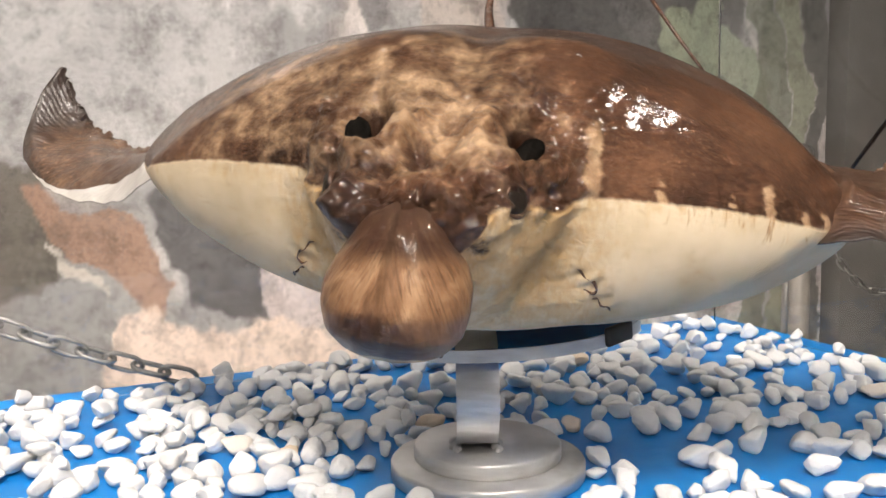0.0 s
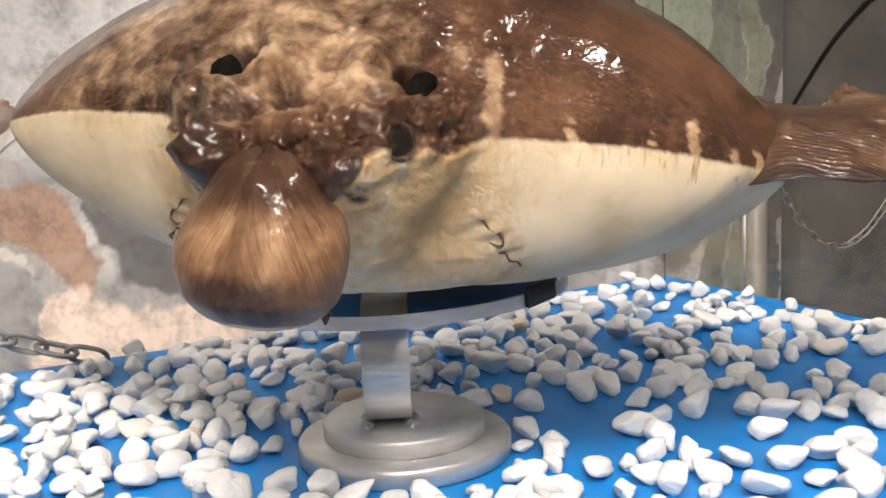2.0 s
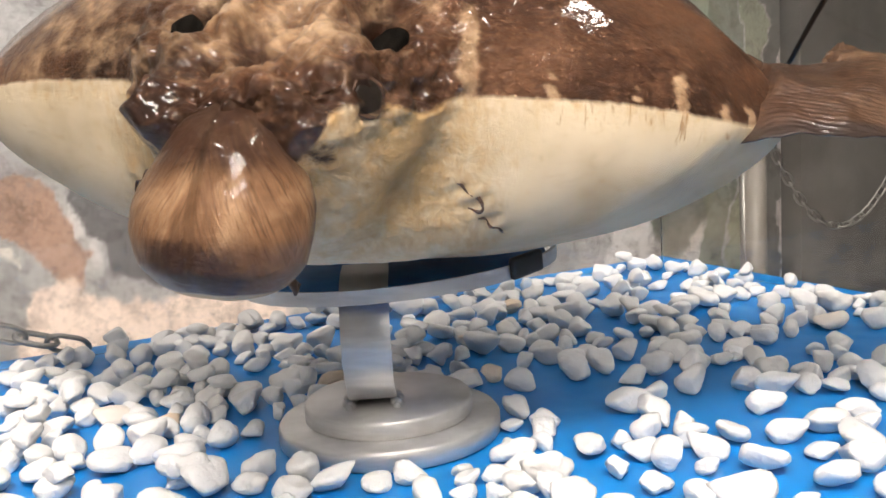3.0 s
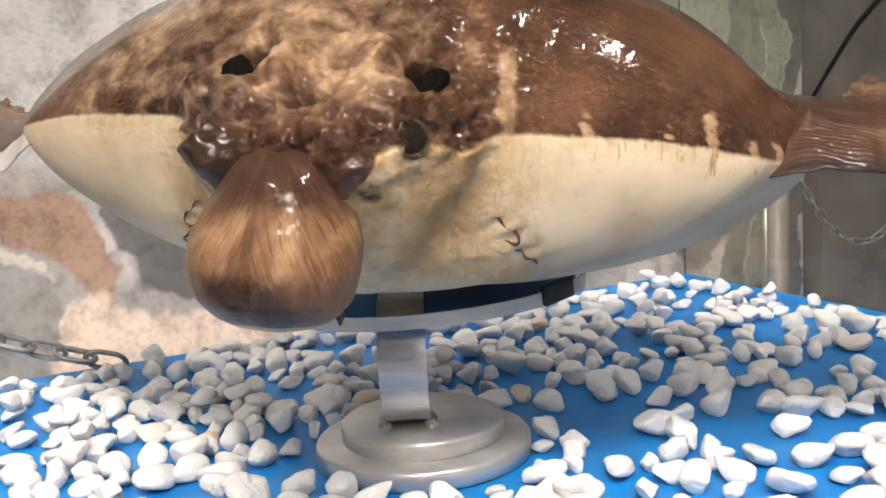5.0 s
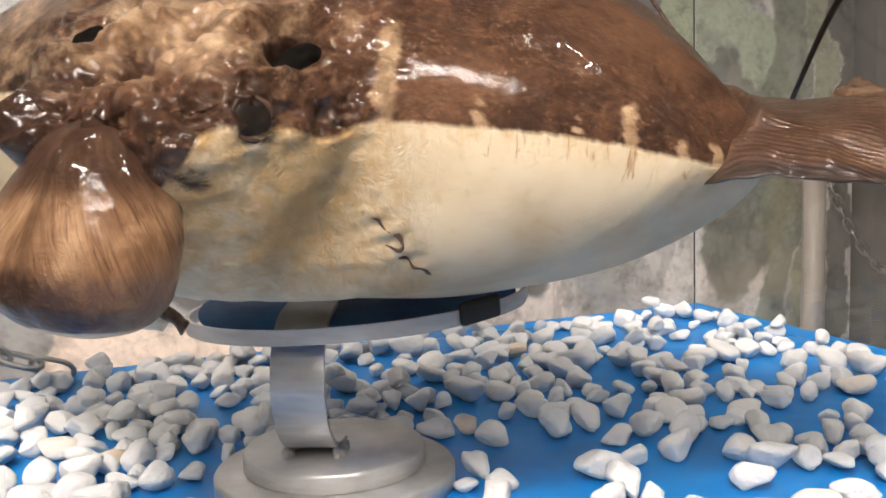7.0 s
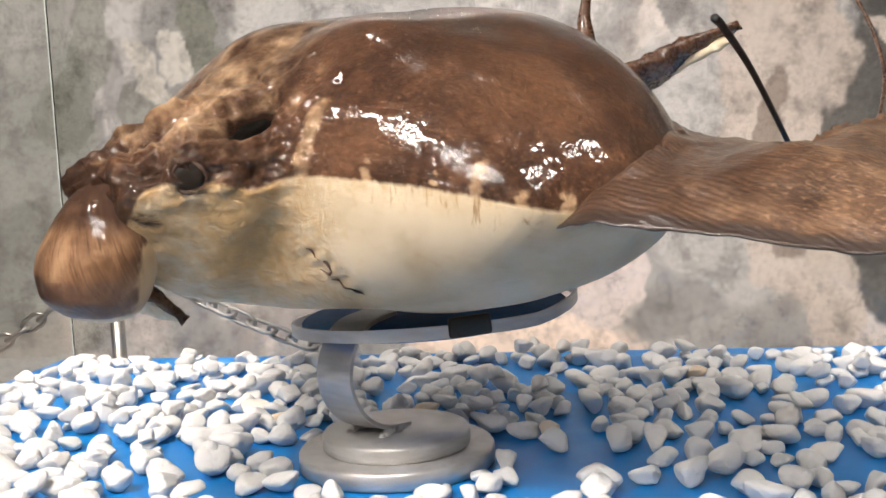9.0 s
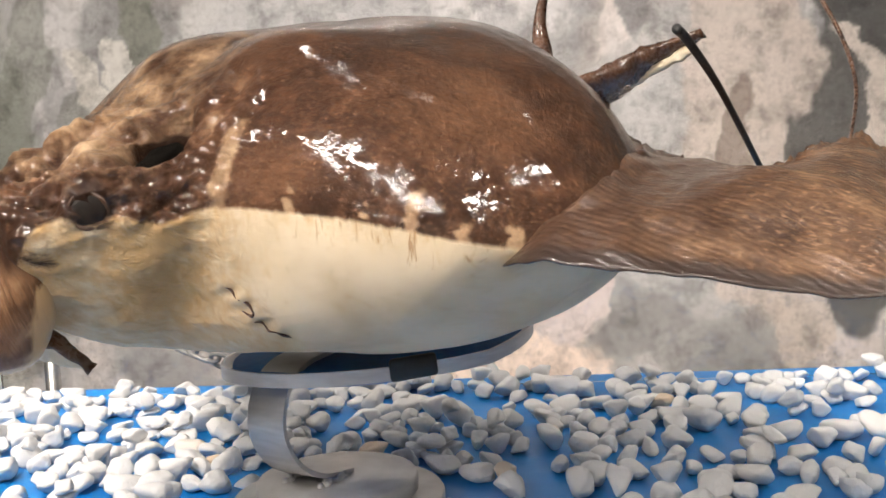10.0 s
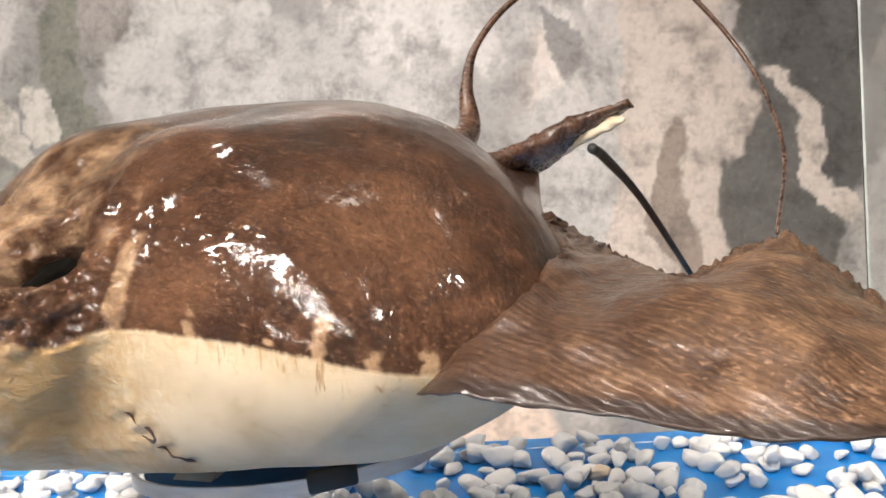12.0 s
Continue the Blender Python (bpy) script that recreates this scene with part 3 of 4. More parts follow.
# Lumps and hollows: across, along, height, reach along each axis, size; made on both sides.
LUMPS = [
    ((0.060, -0.150, 0.030), (0.020, 0.030, 0.022), 0.010),
    ((0.052, -0.190, 0.000), (0.018, 0.020, 0.018), 0.010),
    ((0.020, -0.195, 0.014), (0.015, 0.016, 0.014), 0.008),
    ((0.000, -0.150, 0.045), (0.018, 0.040, 0.030), -0.011),
    ((0.032, -0.115, 0.060), (0.015, 0.045, 0.030), 0.009),
    ((0.064, -0.097, 0.062), (0.012, 0.020, 0.060), -0.034),
    ((0.095, -0.092, 0.030), (0.016, 0.020, 0.030), 0.009),
    ((0.000, 0.020, 0.130), (0.026, 0.130, 0.060), -0.009),
    ((0.085, 0.000, 0.110), (0.045, 0.080, 0.060), 0.006),
    ((0.092, -0.112, -0.055), (0.022, 0.022, 0.030), -0.010),
]


def body_points(rows=330, cols=400):
    t = np.linspace(0, 1, rows)
    v = -0.218 + 0.748 * (0.5 * t + 0.5 * (1 - np.cos(np.pi * t)) / 2)
    a, top, seam, low = (smooth_line(v, BODY[:, 0], BODY[:, k], 0.010) for k in (1, 2, 3, 4))
    ends = np.minimum(smoothstep(v, -0.2185, -0.195) ** 0.5, smoothstep(-v, -0.5305, -0.505) ** 0.5)
    th = np.linspace(0, 2 * np.pi, cols, endpoint=False)
    c, s = np.cos(th), np.sin(th)
    a = np.maximum(a * (0.35 + 0.65 * ends), 0.0004)
    u = a[:, None] * np.sign(c) * np.abs(c)[None, :] ** 0.92 * np.where(c < 0, 1.043, 1.0)
    dome = smooth_line(v, (-0.10, -0.03, 0.06, 0.15, 0.28), (0.95, 2.04, 1.65, 0.98, 1.74), 0.02)[:, None]
    up = (top - seam)[:, None] * (0.88 * np.abs(s) ** dome + 0.12 * np.abs(s) ** 0.7)
    full = 1.59 - 0.69 * smoothstep(v, 0.02, 0.16)[:, None]
    down = (low - seam)[:, None] * (0.14 * np.abs(s) ** 0.5 + 0.86 * np.abs(s) ** full)
    w = seam[:, None] + np.where(s >= 0, up, down)
    p = np.stack([u, np.repeat(v[:, None], cols, 1), w], -1)
    return p, w - seam[:, None]


def shaped_body():
    p, rise = body_points()
    du = np.roll(p, -1, 1) - np.roll(p, 1, 1)
    dv = np.gradient(p, axis=0)
    nrm = np.cross(du, dv)
    nrm /= np.maximum(np.linalg.norm(nrm, axis=-1, keepdims=True), 1e-9)
    if (nrm[165, 100] * (0, 0, 1)).sum() < 0:
        nrm = -nrm
    push = np.zeros(p.shape[:2])
    dark = np.zeros_like(push)
    for (cu, cv, cw), (ru, rv, rw), size in LUMPS:
        for sgn in ((-1, 1) if cu else (1,)):
            q = ((p[..., 0] - sgn * cu) / ru) ** 2 + ((p[..., 1] - cv) / rv) ** 2 + ((p[..., 2] - cw) / rw) ** 2
            push += size * np.exp(-q)
            # The deep breathing hollows are coloured dark, as the shade inside them.
            if size < -0.02:
                dark = np.maximum(dark, 1.6 * np.exp(-q * 1.1))
    head = smoothstep(-p[..., 1], 0.0, 0.12) * (1 - smoothstep(np.abs(p[..., 0]), 0.10, 0.145))
    top = smoothstep(rise, -0.01, 0.01)
    push += wobble(p, 34.0, 3) * (0.0002 + 0.0034 * head * (0.25 + 0.75 * top))
    folds = 1 - 2 * np.abs(wobble(p * np.array((1.0, 0.7, 1.0)) + 2.2, 26.0, 3))
    push += 0.0070 * (folds - 0.4) * head * (0.25 + 0.75 * top)
    ridge = 1 - 2 * np.abs(wobble(p * np.array((1.3, 0.45, 1.0)) + 5.7, 19.0, 2))
    push += 0.0060 * (ridge - 0.4) * head * top
    small = 1 - 2 * np.abs(wobble(p + 8.4, 62.0, 2))
    push += 0.0032 * (small - 0.4) * head * (0.15 + 0.85 * top)
    rings = 1 - 2 * np.abs(wobble(p * np.array((1.6, 0.5, 1.6)) + 4.4, 24.0, 2))
    push += 0.0003 * (rings - 0.4) * top * (1 - head)
    push += wobble(p * np.array((1, 0.4, 1)), 9.0, 2) * 0.0016
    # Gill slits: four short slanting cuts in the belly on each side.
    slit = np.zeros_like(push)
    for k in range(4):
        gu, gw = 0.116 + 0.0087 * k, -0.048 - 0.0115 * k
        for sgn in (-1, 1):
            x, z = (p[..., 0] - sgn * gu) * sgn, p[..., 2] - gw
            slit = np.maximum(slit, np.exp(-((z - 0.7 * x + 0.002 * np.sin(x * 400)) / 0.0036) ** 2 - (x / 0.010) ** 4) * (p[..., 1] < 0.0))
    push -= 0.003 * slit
    # The cuts are coloured darker too, for the shade within.
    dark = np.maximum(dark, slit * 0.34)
    gill = np.exp(-((np.abs(p[..., 0]) - 0.128) / 0.022) ** 2 - ((p[..., 2] + 0.064) / 0.022) ** 2) * (p[..., 1] < 0.0)
    # Pale vertical streaks above the seam.
    tan = np.zeros_like(push)
    for su, reach, width in ((0.123, 0.075, 0.007), (0.176, 0.030, 0.004), (0.232, 0.026, 0.003), (0.262, 0.040, 0.005), (0.292, 0.022, 0.004), (0.312, 0.022, 0.003)):
        lean = su - 0.10 * rise
        tan = np.maximum(tan, 1.05 * np.exp(-((p[..., 0] - lean - 0.003 * small + 0.0015) / width) ** 2) * smoothstep(reach - rise, 0.0, 0.02) * (rise > -0.01) * (p[..., 1] < 0.06))
    # Tan crown, painted paler on ridges than in folds, as shade would fall.
    crown = np.exp(-(p[..., 0] / 0.085) ** 2 - ((p[..., 1] + 0.125) / 0.065) ** 2) * (rise > 0.005)
    tan = np.maximum(tan, 0.80 * crown * (0.75 + 0.5 * folds))
    wide = np.exp(-((p[..., 0] + 0.03) / 0.14) ** 2 - ((p[..., 1] + 0.07) / 0.15) ** 2) * (rise > 0.002)
    tan = np.maximum(tan, 0.62 * wide)
    left = np.exp(-((p[..., 0] + 0.17) / 0.15) ** 2 - ((p[..., 1] + 0.02) / 0.11) ** 2) * (rise > 0.002)
    tan = np.maximum(tan, 0.56 * left)
    stain = 0.86 * np.exp(-((np.abs(p[..., 0]) - 0.090) / 0.055) ** 2 - ((p[..., 1] + 0.12) / 0.060) ** 2)
    stain = np.maximum(stain, 0.62 * smoothstep(-p[..., 1], 0.140, 0.165) * (rise < 0.02))
    fold = ((np.abs(p[..., 0]) - 0.092) / 0.012) ** 2 + ((p[..., 1] + 0.112) / 0.012) ** 2 + ((p[..., 2] + 0.058) / 0.018) ** 2
    stain = np.maximum(stain, 1.0 * np.exp(-fold))
    stain = np.maximum(stain, 0.42 * gill)
    stain = np.maximum(stain, 0.24 * np.exp(-(rise / 0.012) ** 2))
    stain = np.maximum(stain, 0.55 * np.exp(-((np.abs(p[..., 0]) - 0.115) / 0.03) ** 2 - ((p[..., 1] + 0.04) / 0.05) ** 2))
    for sgn in (-1, 1):
        q = ((p[..., 0] - sgn * 0.075) / 0.022) ** 2 + ((p[..., 1] + 0.158) / 0.020) ** 2 + ((p[..., 2] - 0.016) / 0.0185) ** 2
        dark = np.maximum(dark, 0.85 * np.exp(-q ** 2))
    q = ((np.abs(p[..., 0]) - 0.052) / 0.018) ** 2 + ((p[..., 1] + 0.190) / 0.020) ** 2 + ((p[..., 2] + 0.020) / 0.013) ** 2
    dark = np.maximum(dark, 0.58 * np.exp(-q))
    drip = 0.62 * np.exp(-((rise + 0.004) / 0.026) ** 2) * smoothstep(p[..., 0], 0.08, 0.20)
    muzzle = np.exp(-((p[..., 1] + 0.205) / 0.022) ** 2)
    dark = np.maximum(dark, 0.60 * muzzle * (p[..., 2] > -0.035))
    line = rise + 0.002 + 0.036 * smoothstep(-p[..., 1], 0.160, 0.195) * np.exp(-(p[..., 0] / 0.040) ** 4) - 0.004 * smoothstep(-p[..., 1], -0.02, 0.06) * (1 - smoothstep(-p[..., 1], 0.12, 0.155))
    line = line - 0.004 * smoothstep(-p[..., 0], 0.04, 0.09) * smoothstep(-p[..., 1], -0.03, 0.05) * (1 - smoothstep(-p[..., 1], 0.12, 0.15))
    cheek = np.exp(-((p[..., 1] + 0.165) / 0.035) ** 4) * smoothstep(np.abs(p[..., 0]), 0.040, 0.056)
    line = line - 0.013 * cheek
    p = p + nrm * push[..., None]
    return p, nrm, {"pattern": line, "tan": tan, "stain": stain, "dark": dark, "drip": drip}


body_p, body_n, body_attrs = shaped_body()
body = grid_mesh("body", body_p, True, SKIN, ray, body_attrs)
body["label"] = "domed body, dark brown above and cream below"


def body_place(u, v, upper=True):
    """The nearest place on the body's skin to (u, v)."""
    q = np.abs(body_p[..., 0] - u) + np.abs(body_p[..., 1] - v)
    q = q + np.where((body_attrs["pattern"] > 0) == upper, 0, 9)
    i = np.unravel_index(np.argmin(q), q.shape)
    return Vector(body_p[i].tolist())


def make_eye(sgn):
    target = Vector((sgn * 0.0756, -0.1610, 0.014))
    q = ((body_p - np.array(target)) ** 2).sum(-1)
    i, j = np.unravel_index(np.argmin(q), q.shape)
    where = Vector(body_p[i, j].tolist())
    out = Vector((sgn * 0.86, -0.48, 0.10)).normalized()
    turn = out.to_track_quat("Z", "Y").to_matrix().to_4x4()
    bm = bmesh.new()
    bmesh.ops.create_uvsphere(bm, u_segments=28, v_segments=18, radius=1.0, matrix=Matrix.Translation(where - out * 0.0010) @ turn @ Matrix.Diagonal((0.0120, 0.0108, 0.0032, 1)))
    part("eye", bm, EYE_M, ray, "sunken dark glossy eye")
    ring = [Matrix.Translation(where - out * 0.0015) @ turn @ Vector((0.0128 * math.cos(t), 0.0116 * math.sin(t), 0.0012 * math.sin(3 * t))) for t in np.linspace(0, 2 * math.pi, 40)]
    part("eyelid", tube(bmesh.new(), ring, (0.0014, 0.0024, 0.0012, 0.0020, 0.0014), 10, 0.6, 0.0008), LID, ray, "wrinkled brown rim round the eye")


# A solid near-black body fills the hollow, in place of its shade.
def make_spiracle(sgn):
    bm = bmesh.new()
    bmesh.ops.create_icosphere(bm, subdivisions=4, radius=1.0)
    for v in bm.verts:
        v.co *= 1 + 0.18 * noise.noise(v.co * 2.3 + Vector((sgn * 3.0, 0, 0)))
    where = body_place(sgn * 0.068, -0.102)
    bmesh.ops.transform(bm, matrix=Matrix.Translation(where + Vector((sgn * 0.002, -0.003, 0.004))) @ pose(0, 0, 0, 37, sgn * 15, sgn * -6) @ Matrix.Diagonal((0.0115, 0.0260, 0.0120, 1)), verts=bm.verts)
    part("spiracle", bm, GAP, ray, "solid near-black plug in place of the shaded breathing hole behind the eye")


for side in (1, -1):
    make_eye(side)
    make_spiracle(side)


# Two ragged tears behind the cheek: across and height on the belly.
TEARS = (
    ((0.112, -0.044), (0.118, -0.047), (0.122, -0.053), (0.128, -0.055), (0.131, -0.061), (0.127, -0.065), (0.121, -0.063)),
    ((0.125, -0.069), (0.131, -0.070), (0.134, -0.075), (0.139, -0.077), (0.143, -0.083)),
)


def make_gills(sgn):
    """Dark curled tears in the belly skin, at the gills."""
    for tear in TEARS:
        pts = []
        for u, w in tear:
            aim = (sgn * u, -0.079 - 0.93 * (w + 0.048), w)
            q = ((body_p - np.array(aim)) ** 2 * np.array((1.0, 0.2, 1.0))).sum(-1)
            i, j = np.unravel_index(np.argsort(q, axis=None)[:5], q.shape)
            pts.append(Vector(body_p[i, j].mean(0).tolist()))
        line = catmull(pts, 6)
        part("gill_slit", tube(bmesh.new(), line, (0.0005, 0.0013, 0.0007, 0.0019, 0.0009, 0.0017, 0.0004), 8, 0.7, 0.0011), DARKSKIN, ray, "dark curled gill slit")


for side in (1, -1):
    make_gills(side)


def make_snout():
    rows, cols = 98, 96
    t = np.linspace(0, 1.10, rows)
    # Heights and half widths of the hanging, rounded muzzle, from its tip to its neck.
    hs = (0.0, 0.03, 0.10, 0.22, 0.40, 0.55, 0.70, 0.82, 0.92, 1.0, 1.10)
    wu = (0.001, 0.022, 0.038, 0.050, 0.0550, 0.0545, 0.0485, 0.040, 0.033, 0.027, 0.016)
    wv = (0.001, 0.018, 0.032, 0.042, 0.046, 0.045, 0.041, 0.037, 0.033, 0.027, 0.016)
    cv = (-0.198, -0.200, -0.204, -0.207, -0.206, -0.203, -0.198, -0.196, -0.193, -0.190, -0.178)
    z = -0.108 + 0.108 * t
    a, b, c = (smooth_line(t, hs, q, 0.03) for q in (wu, wv, cv))
    a[0] = b[0] = 0.0005
    th = np.linspace(0, 2 * np.pi, cols, endpoint=False)
    p = np.stack([a[:, None] * np.cos(th), c[:, None] + b[:, None] * np.sin(th), np.repeat(z[:, None], cols, 1)], -1)
    crease = np.exp(-((p[..., 0] + 0.004) / 0.006) ** 2) * (np.sin(th) < 0) * 0.0020 * smoothstep(-p[..., 2], 0.04, 0.07)
    p[..., 1] += crease
    p += (wobble(p * np.array((1, 1, 0.5)), 38.0, 2) * 0.0012)[..., None] * np.stack([np.cos(th), np.sin(th), 0 * th], -1)
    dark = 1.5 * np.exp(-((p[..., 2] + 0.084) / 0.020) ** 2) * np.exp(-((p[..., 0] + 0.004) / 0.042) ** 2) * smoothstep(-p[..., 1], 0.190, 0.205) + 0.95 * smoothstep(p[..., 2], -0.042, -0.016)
    pale = smoothstep(p[..., 1], -0.212, -0.178) * smoothstep(-p[..., 2], 0.022, 0.045)
    pale = np.maximum(pale, 1.3 * smoothstep(-p[..., 2], 0.093, 0.102))
    around = (th + np.pi / 2 + np.pi) % (2 * np.pi) - np.pi
    drop = 10.0 * (p[..., 2] + 0.108)
    comb = around[None, :] * (1.0 + 0.5 * drop) + 0.9 * np.sign(around)[None, :] * drop + 4.0
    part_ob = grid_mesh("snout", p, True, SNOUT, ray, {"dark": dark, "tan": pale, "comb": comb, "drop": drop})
    part_ob["label"] = "round hanging muzzle, streaked brown with a dark tip"
    # Nostril flap and the jaw below it.
    line = catmull([(-0.034, -0.172, -0.092), (-0.020, -0.156, -0.103), (-0.004, -0.146, -0.108), (0.008, -0.138, -0.112)], 8)
    part("jaw", tube(bmesh.new(), line, (0.012, 0.011, 0.009, 0.008, 0.005), 14, 0.5, 0.003), CREAM, ray, "dried open lower jaw flap")
    line = catmull([(-0.010, -0.172, -0.080), (0.006, -0.158, -0.092), (0.016, -0.146, -0.104), (0.022, -0.138, -0.112)], 8)
    part("lip", tube(bmesh.new(), line, (0.010, 0.008, 0.005, 0.004, 0.005), 12, 0.5, 0.002), DARKSKIN, ray, "curled dark lip")


make_snout()


def make_fin(rows_world, ragged, label, pale_from, hollow):
    """A thin fin from rows of places, root to tip, front edge to back edge, smoothed both ways."""
    fine = [catmull(r, 26) for r in rows_world]
    across = list(zip(*fine))
    sheet = np.array([[tuple(INTO @ q) for q in catmull(list(col), 32)] for col in across])
    sheet = np.swapaxes(sheet, 0, 1)
    rows, cols = sheet.shape[:2]
    q = np.linspace(0, 1, cols)[None, :]
    k = np.linspace(0, 1, rows)[:, None]
    sheet = sheet + np.array((0, 0, 1)) * (wobble(sheet, 16, 3) * 0.006)[..., None]
    back = smoothstep(q, 0.80, 1.0) * ragged
    sheet[..., 1] += back * wobble(sheet + 5, 110, 3) * 0.010
    sheet[..., 2] += back * wobble(sheet + 9, 100, 3) * 0.008
    thick = (0.0016 + 0.010 * np.sin(np.pi * np.clip(q, 0, 1)) ** 1.3) * (1.15 - 0.75 * k)
    thick[:, 0] = thick[:, -1] = 0.0012
    du, dv = np.gradient(sheet, axis=0), np.gradient(sheet, axis=1)
    nrm = np.cross(du, dv)
    nrm /= np.maximum(np.linalg.norm(nrm, axis=-1, keepdims=True), 1e-9)
    nrm *= np.sign(nrm[..., 2:3].mean())
    # The skin runs over from the body into the fin in a hollow.
    near = body_p[::5, ::5].reshape(-1, 3)
    out = body_n[::5, ::5].reshape(-1, 3)
    flat = sheet.reshape(-1, 3)
    gap = np.empty(len(flat))
    for i in range(0, len(flat), 400):
        far = ((flat[i:i + 400, None] - near[None]) ** 2).sum(-1)
        k_near = far.argmin(1)
        gap[i:i + 400] = ((flat[i:i + 400] - near[k_near]) * out[k_near]).sum(-1)
    lift = (hollow * np.exp(-np.maximum(gap, 0) / hollow) * np.exp(np.minimum(gap, 0) / (0.4 * hollow))).reshape(rows, cols) * smoothstep(q, 0.10, 0.45)
    sheet = sheet + nrm * lift[..., None]
    upper, lower = sheet + nrm * thick[..., None] * 0.5, sheet - nrm * thick[..., None] * 0.5
    loop = np.concatenate([upper, lower[:, ::-1]], 1)
    one = np.ones((rows, cols))
    over = np.where(q < pale_from * (1 - k / 0.62), -0.2, 1.0) * one
    pattern = np.concatenate([over, one * 0 - 0.2], 1)
    tip = smoothstep(k, 0.42, 0.80) * (1.0 if pale_from else 0.0)
    dark = np.concatenate([(1.2 * np.exp(-(q / 0.07) ** 2) * (over > 0) + tip) * one, 1.1 * one * np.exp(-(q[:, ::-1] / 0.05) ** 2)], 1)
    ob = grid_mesh("pectoral_fin", loop, True, FIN, ray, {"pattern": pattern, "dark": dark, "root": np.repeat(1 - smoothstep(k, 0.20, 0.62), 2 * cols, 1)})
    bm = bmesh.new()
    bm.from_mesh(ob.data)
    bmesh.ops.holes_fill(bm, edges=[x for x in bm.edges if x.is_boundary], sides=0)
    bmesh.ops.recalc_face_normals(bm, faces=bm.faces)
    bm.to_mesh(ob.data)
    bm.free()
    ob["label"] = label


make_fin([
    [(0.285, 0.860, 0.243), (0.285, 0.920, 0.280), (0.280, 1.010, 0.305), (0.200, 1.230, 0.330)],
    [(0.338, 0.812, 0.259), (0.345, 0.880, 0.285), (0.348, 0.990, 0.303), (0.290, 1.190, 0.322)],
    [(0.440, 0.815, 0.247), (0.448, 0.875, 0.288), (0.450, 0.950, 0.306), (0.420, 1.010, 0.300)],
    [(0.505, 0.826, 0.242), (0.508, 0.885, 0.280), (0.505, 0.965, 0.303), (0.492, 1.065, 0.321)],
    [(0.565, 0.842, 0.239), (0.566, 0.892, 0.262), (0.562, 0.960, 0.276), (0.548, 1.055, 0.282)],
    [(0.680, 0.890, 0.236), (0.680, 0.925, 0.242), (0.665, 0.970, 0.236), (0.640, 1.030, 0.220)],
], 1.0, "stretched brown fin with fine ribs and a ragged back edge", 0.0, 0.016)
make_fin([
    [(-0.240, 1.000, 0.335), (-0.240, 1.060, 0.345), (-0.235, 1.120, 0.350), (-0.200, 1.220, 0.360)],
    [(-0.300, 1.002, 0.306), (-0.300, 1.040, 0.325), (-0.295, 1.090, 0.336), (-0.285, 1.150, 0.342)],
    [(-0.355, 1.055, 0.286), (-0.362, 1.090, 0.303), (-0.360, 1.140, 0.325), (-0.350, 1.190, 0.336)],
    [(-0.434, 1.120, 0.288), (-0.440, 1.150, 0.308), (-0.435, 1.200, 0.338), (-0.400, 1.240, 0.348)],
    [(-0.515, 1.215, 0.330), (-0.505, 1.230, 0.350), (-0.480, 1.255, 0.362), (-0.445, 1.272, 0.368)],
    [(-0.512, 1.260, 0.395), (-0.505, 1.268, 0.400), (-0.490, 1.278, 0.404), (-0.472, 1.285, 0.406)],
    [(-0.490, 1.285, 0.443), (-0.489, 1.287, 0.444), (-0.488, 1.289, 0.444), (-0.486, 1.291, 0.443)],
], 0.8, "curled brown fin with a torn tip and pale underside", 0.62, 0.008)


def world_line(points, steps=10):
    return [INTO @ q for q in catmull(points, steps)]


def make_rear():
    line = world_line([(0.095, 1.30, 0.400), (0.080, 1.390, 0.440), (0.070, 1.412, 0.492), (0.075, 1.438, 0.545), (0.115, 1.475, 0.600), (0.190, 1.520, 0.640), (0.260, 1.565, 0.630), (0.312, 1.588, 0.584), (0.377, 1.580, 0.492), (0.425, 1.490, 0.392), (0.440, 1.340, 0.305)], 12)
    part("tail", tube(bmesh.new(), line, (0.020, 0.015, 0.0080, 0.0045, 0.0042, 0.0040, 0.0037, 0.0034, 0.0030, 0.0026, 0.0018), 12), DARKSKIN, ray, "thin dried whip tail bent in a high arc")
    line = world_line([(0.120, 1.300, 0.385), (0.175, 1.360, 0.402), (0.215, 1.385, 0.425), (0.245, 1.390, 0.438), (0.283, 1.386, 0.450)], 8)
    part("pelvic_fin", tube(bmesh.new(), line, (0.020, 0.031, 0.027, 0.016, 0.008), 20, 0.5, 0.004), DARKSKIN, ray, "dark pelvic fin with split end")
    line = world_line([(0.195, 1.382, 0.405), (0.228, 1.388, 0.421), (0.258, 1.386, 0.430), (0.276, 1.382, 0.434)], 8)
    part("clasper", tube(bmesh.new(), line, (0.010, 0.011, 0.008, 0.004), 14, 0.7, 0.003), CREAM, ray, "cream clasper")
    line = world_line([(0.160, 1.345, 0.412), (0.186, 1.360, 0.420), (0.206, 1.366, 0.427)], 8)
    part("yellow_patch", tube(bmesh.new(), line, (0.002, 0.0045, 0.002), 10, 0.6, 0.003), YELLOW, ray, "yellowed strip of skin")


make_rear()


def make_rod():
    rod = empty("support_rod", Matrix.Translation((0.427, 1.027, 0.310)), "black rubber-coated rod resting against the fin", "rod")
    line = catmull([(0.0005, 0.021, -0.0125), (-0.002, -0.085, 0.050), (-0.003, -0.150, 0.078), (-0.003, -0.172, 0.084)], 10)
    part("shaft", tube(bmesh.new(), line, (0.0022, 0.0024, 0.0029, 0.0031), 12), BLACK, rod)


make_rod()


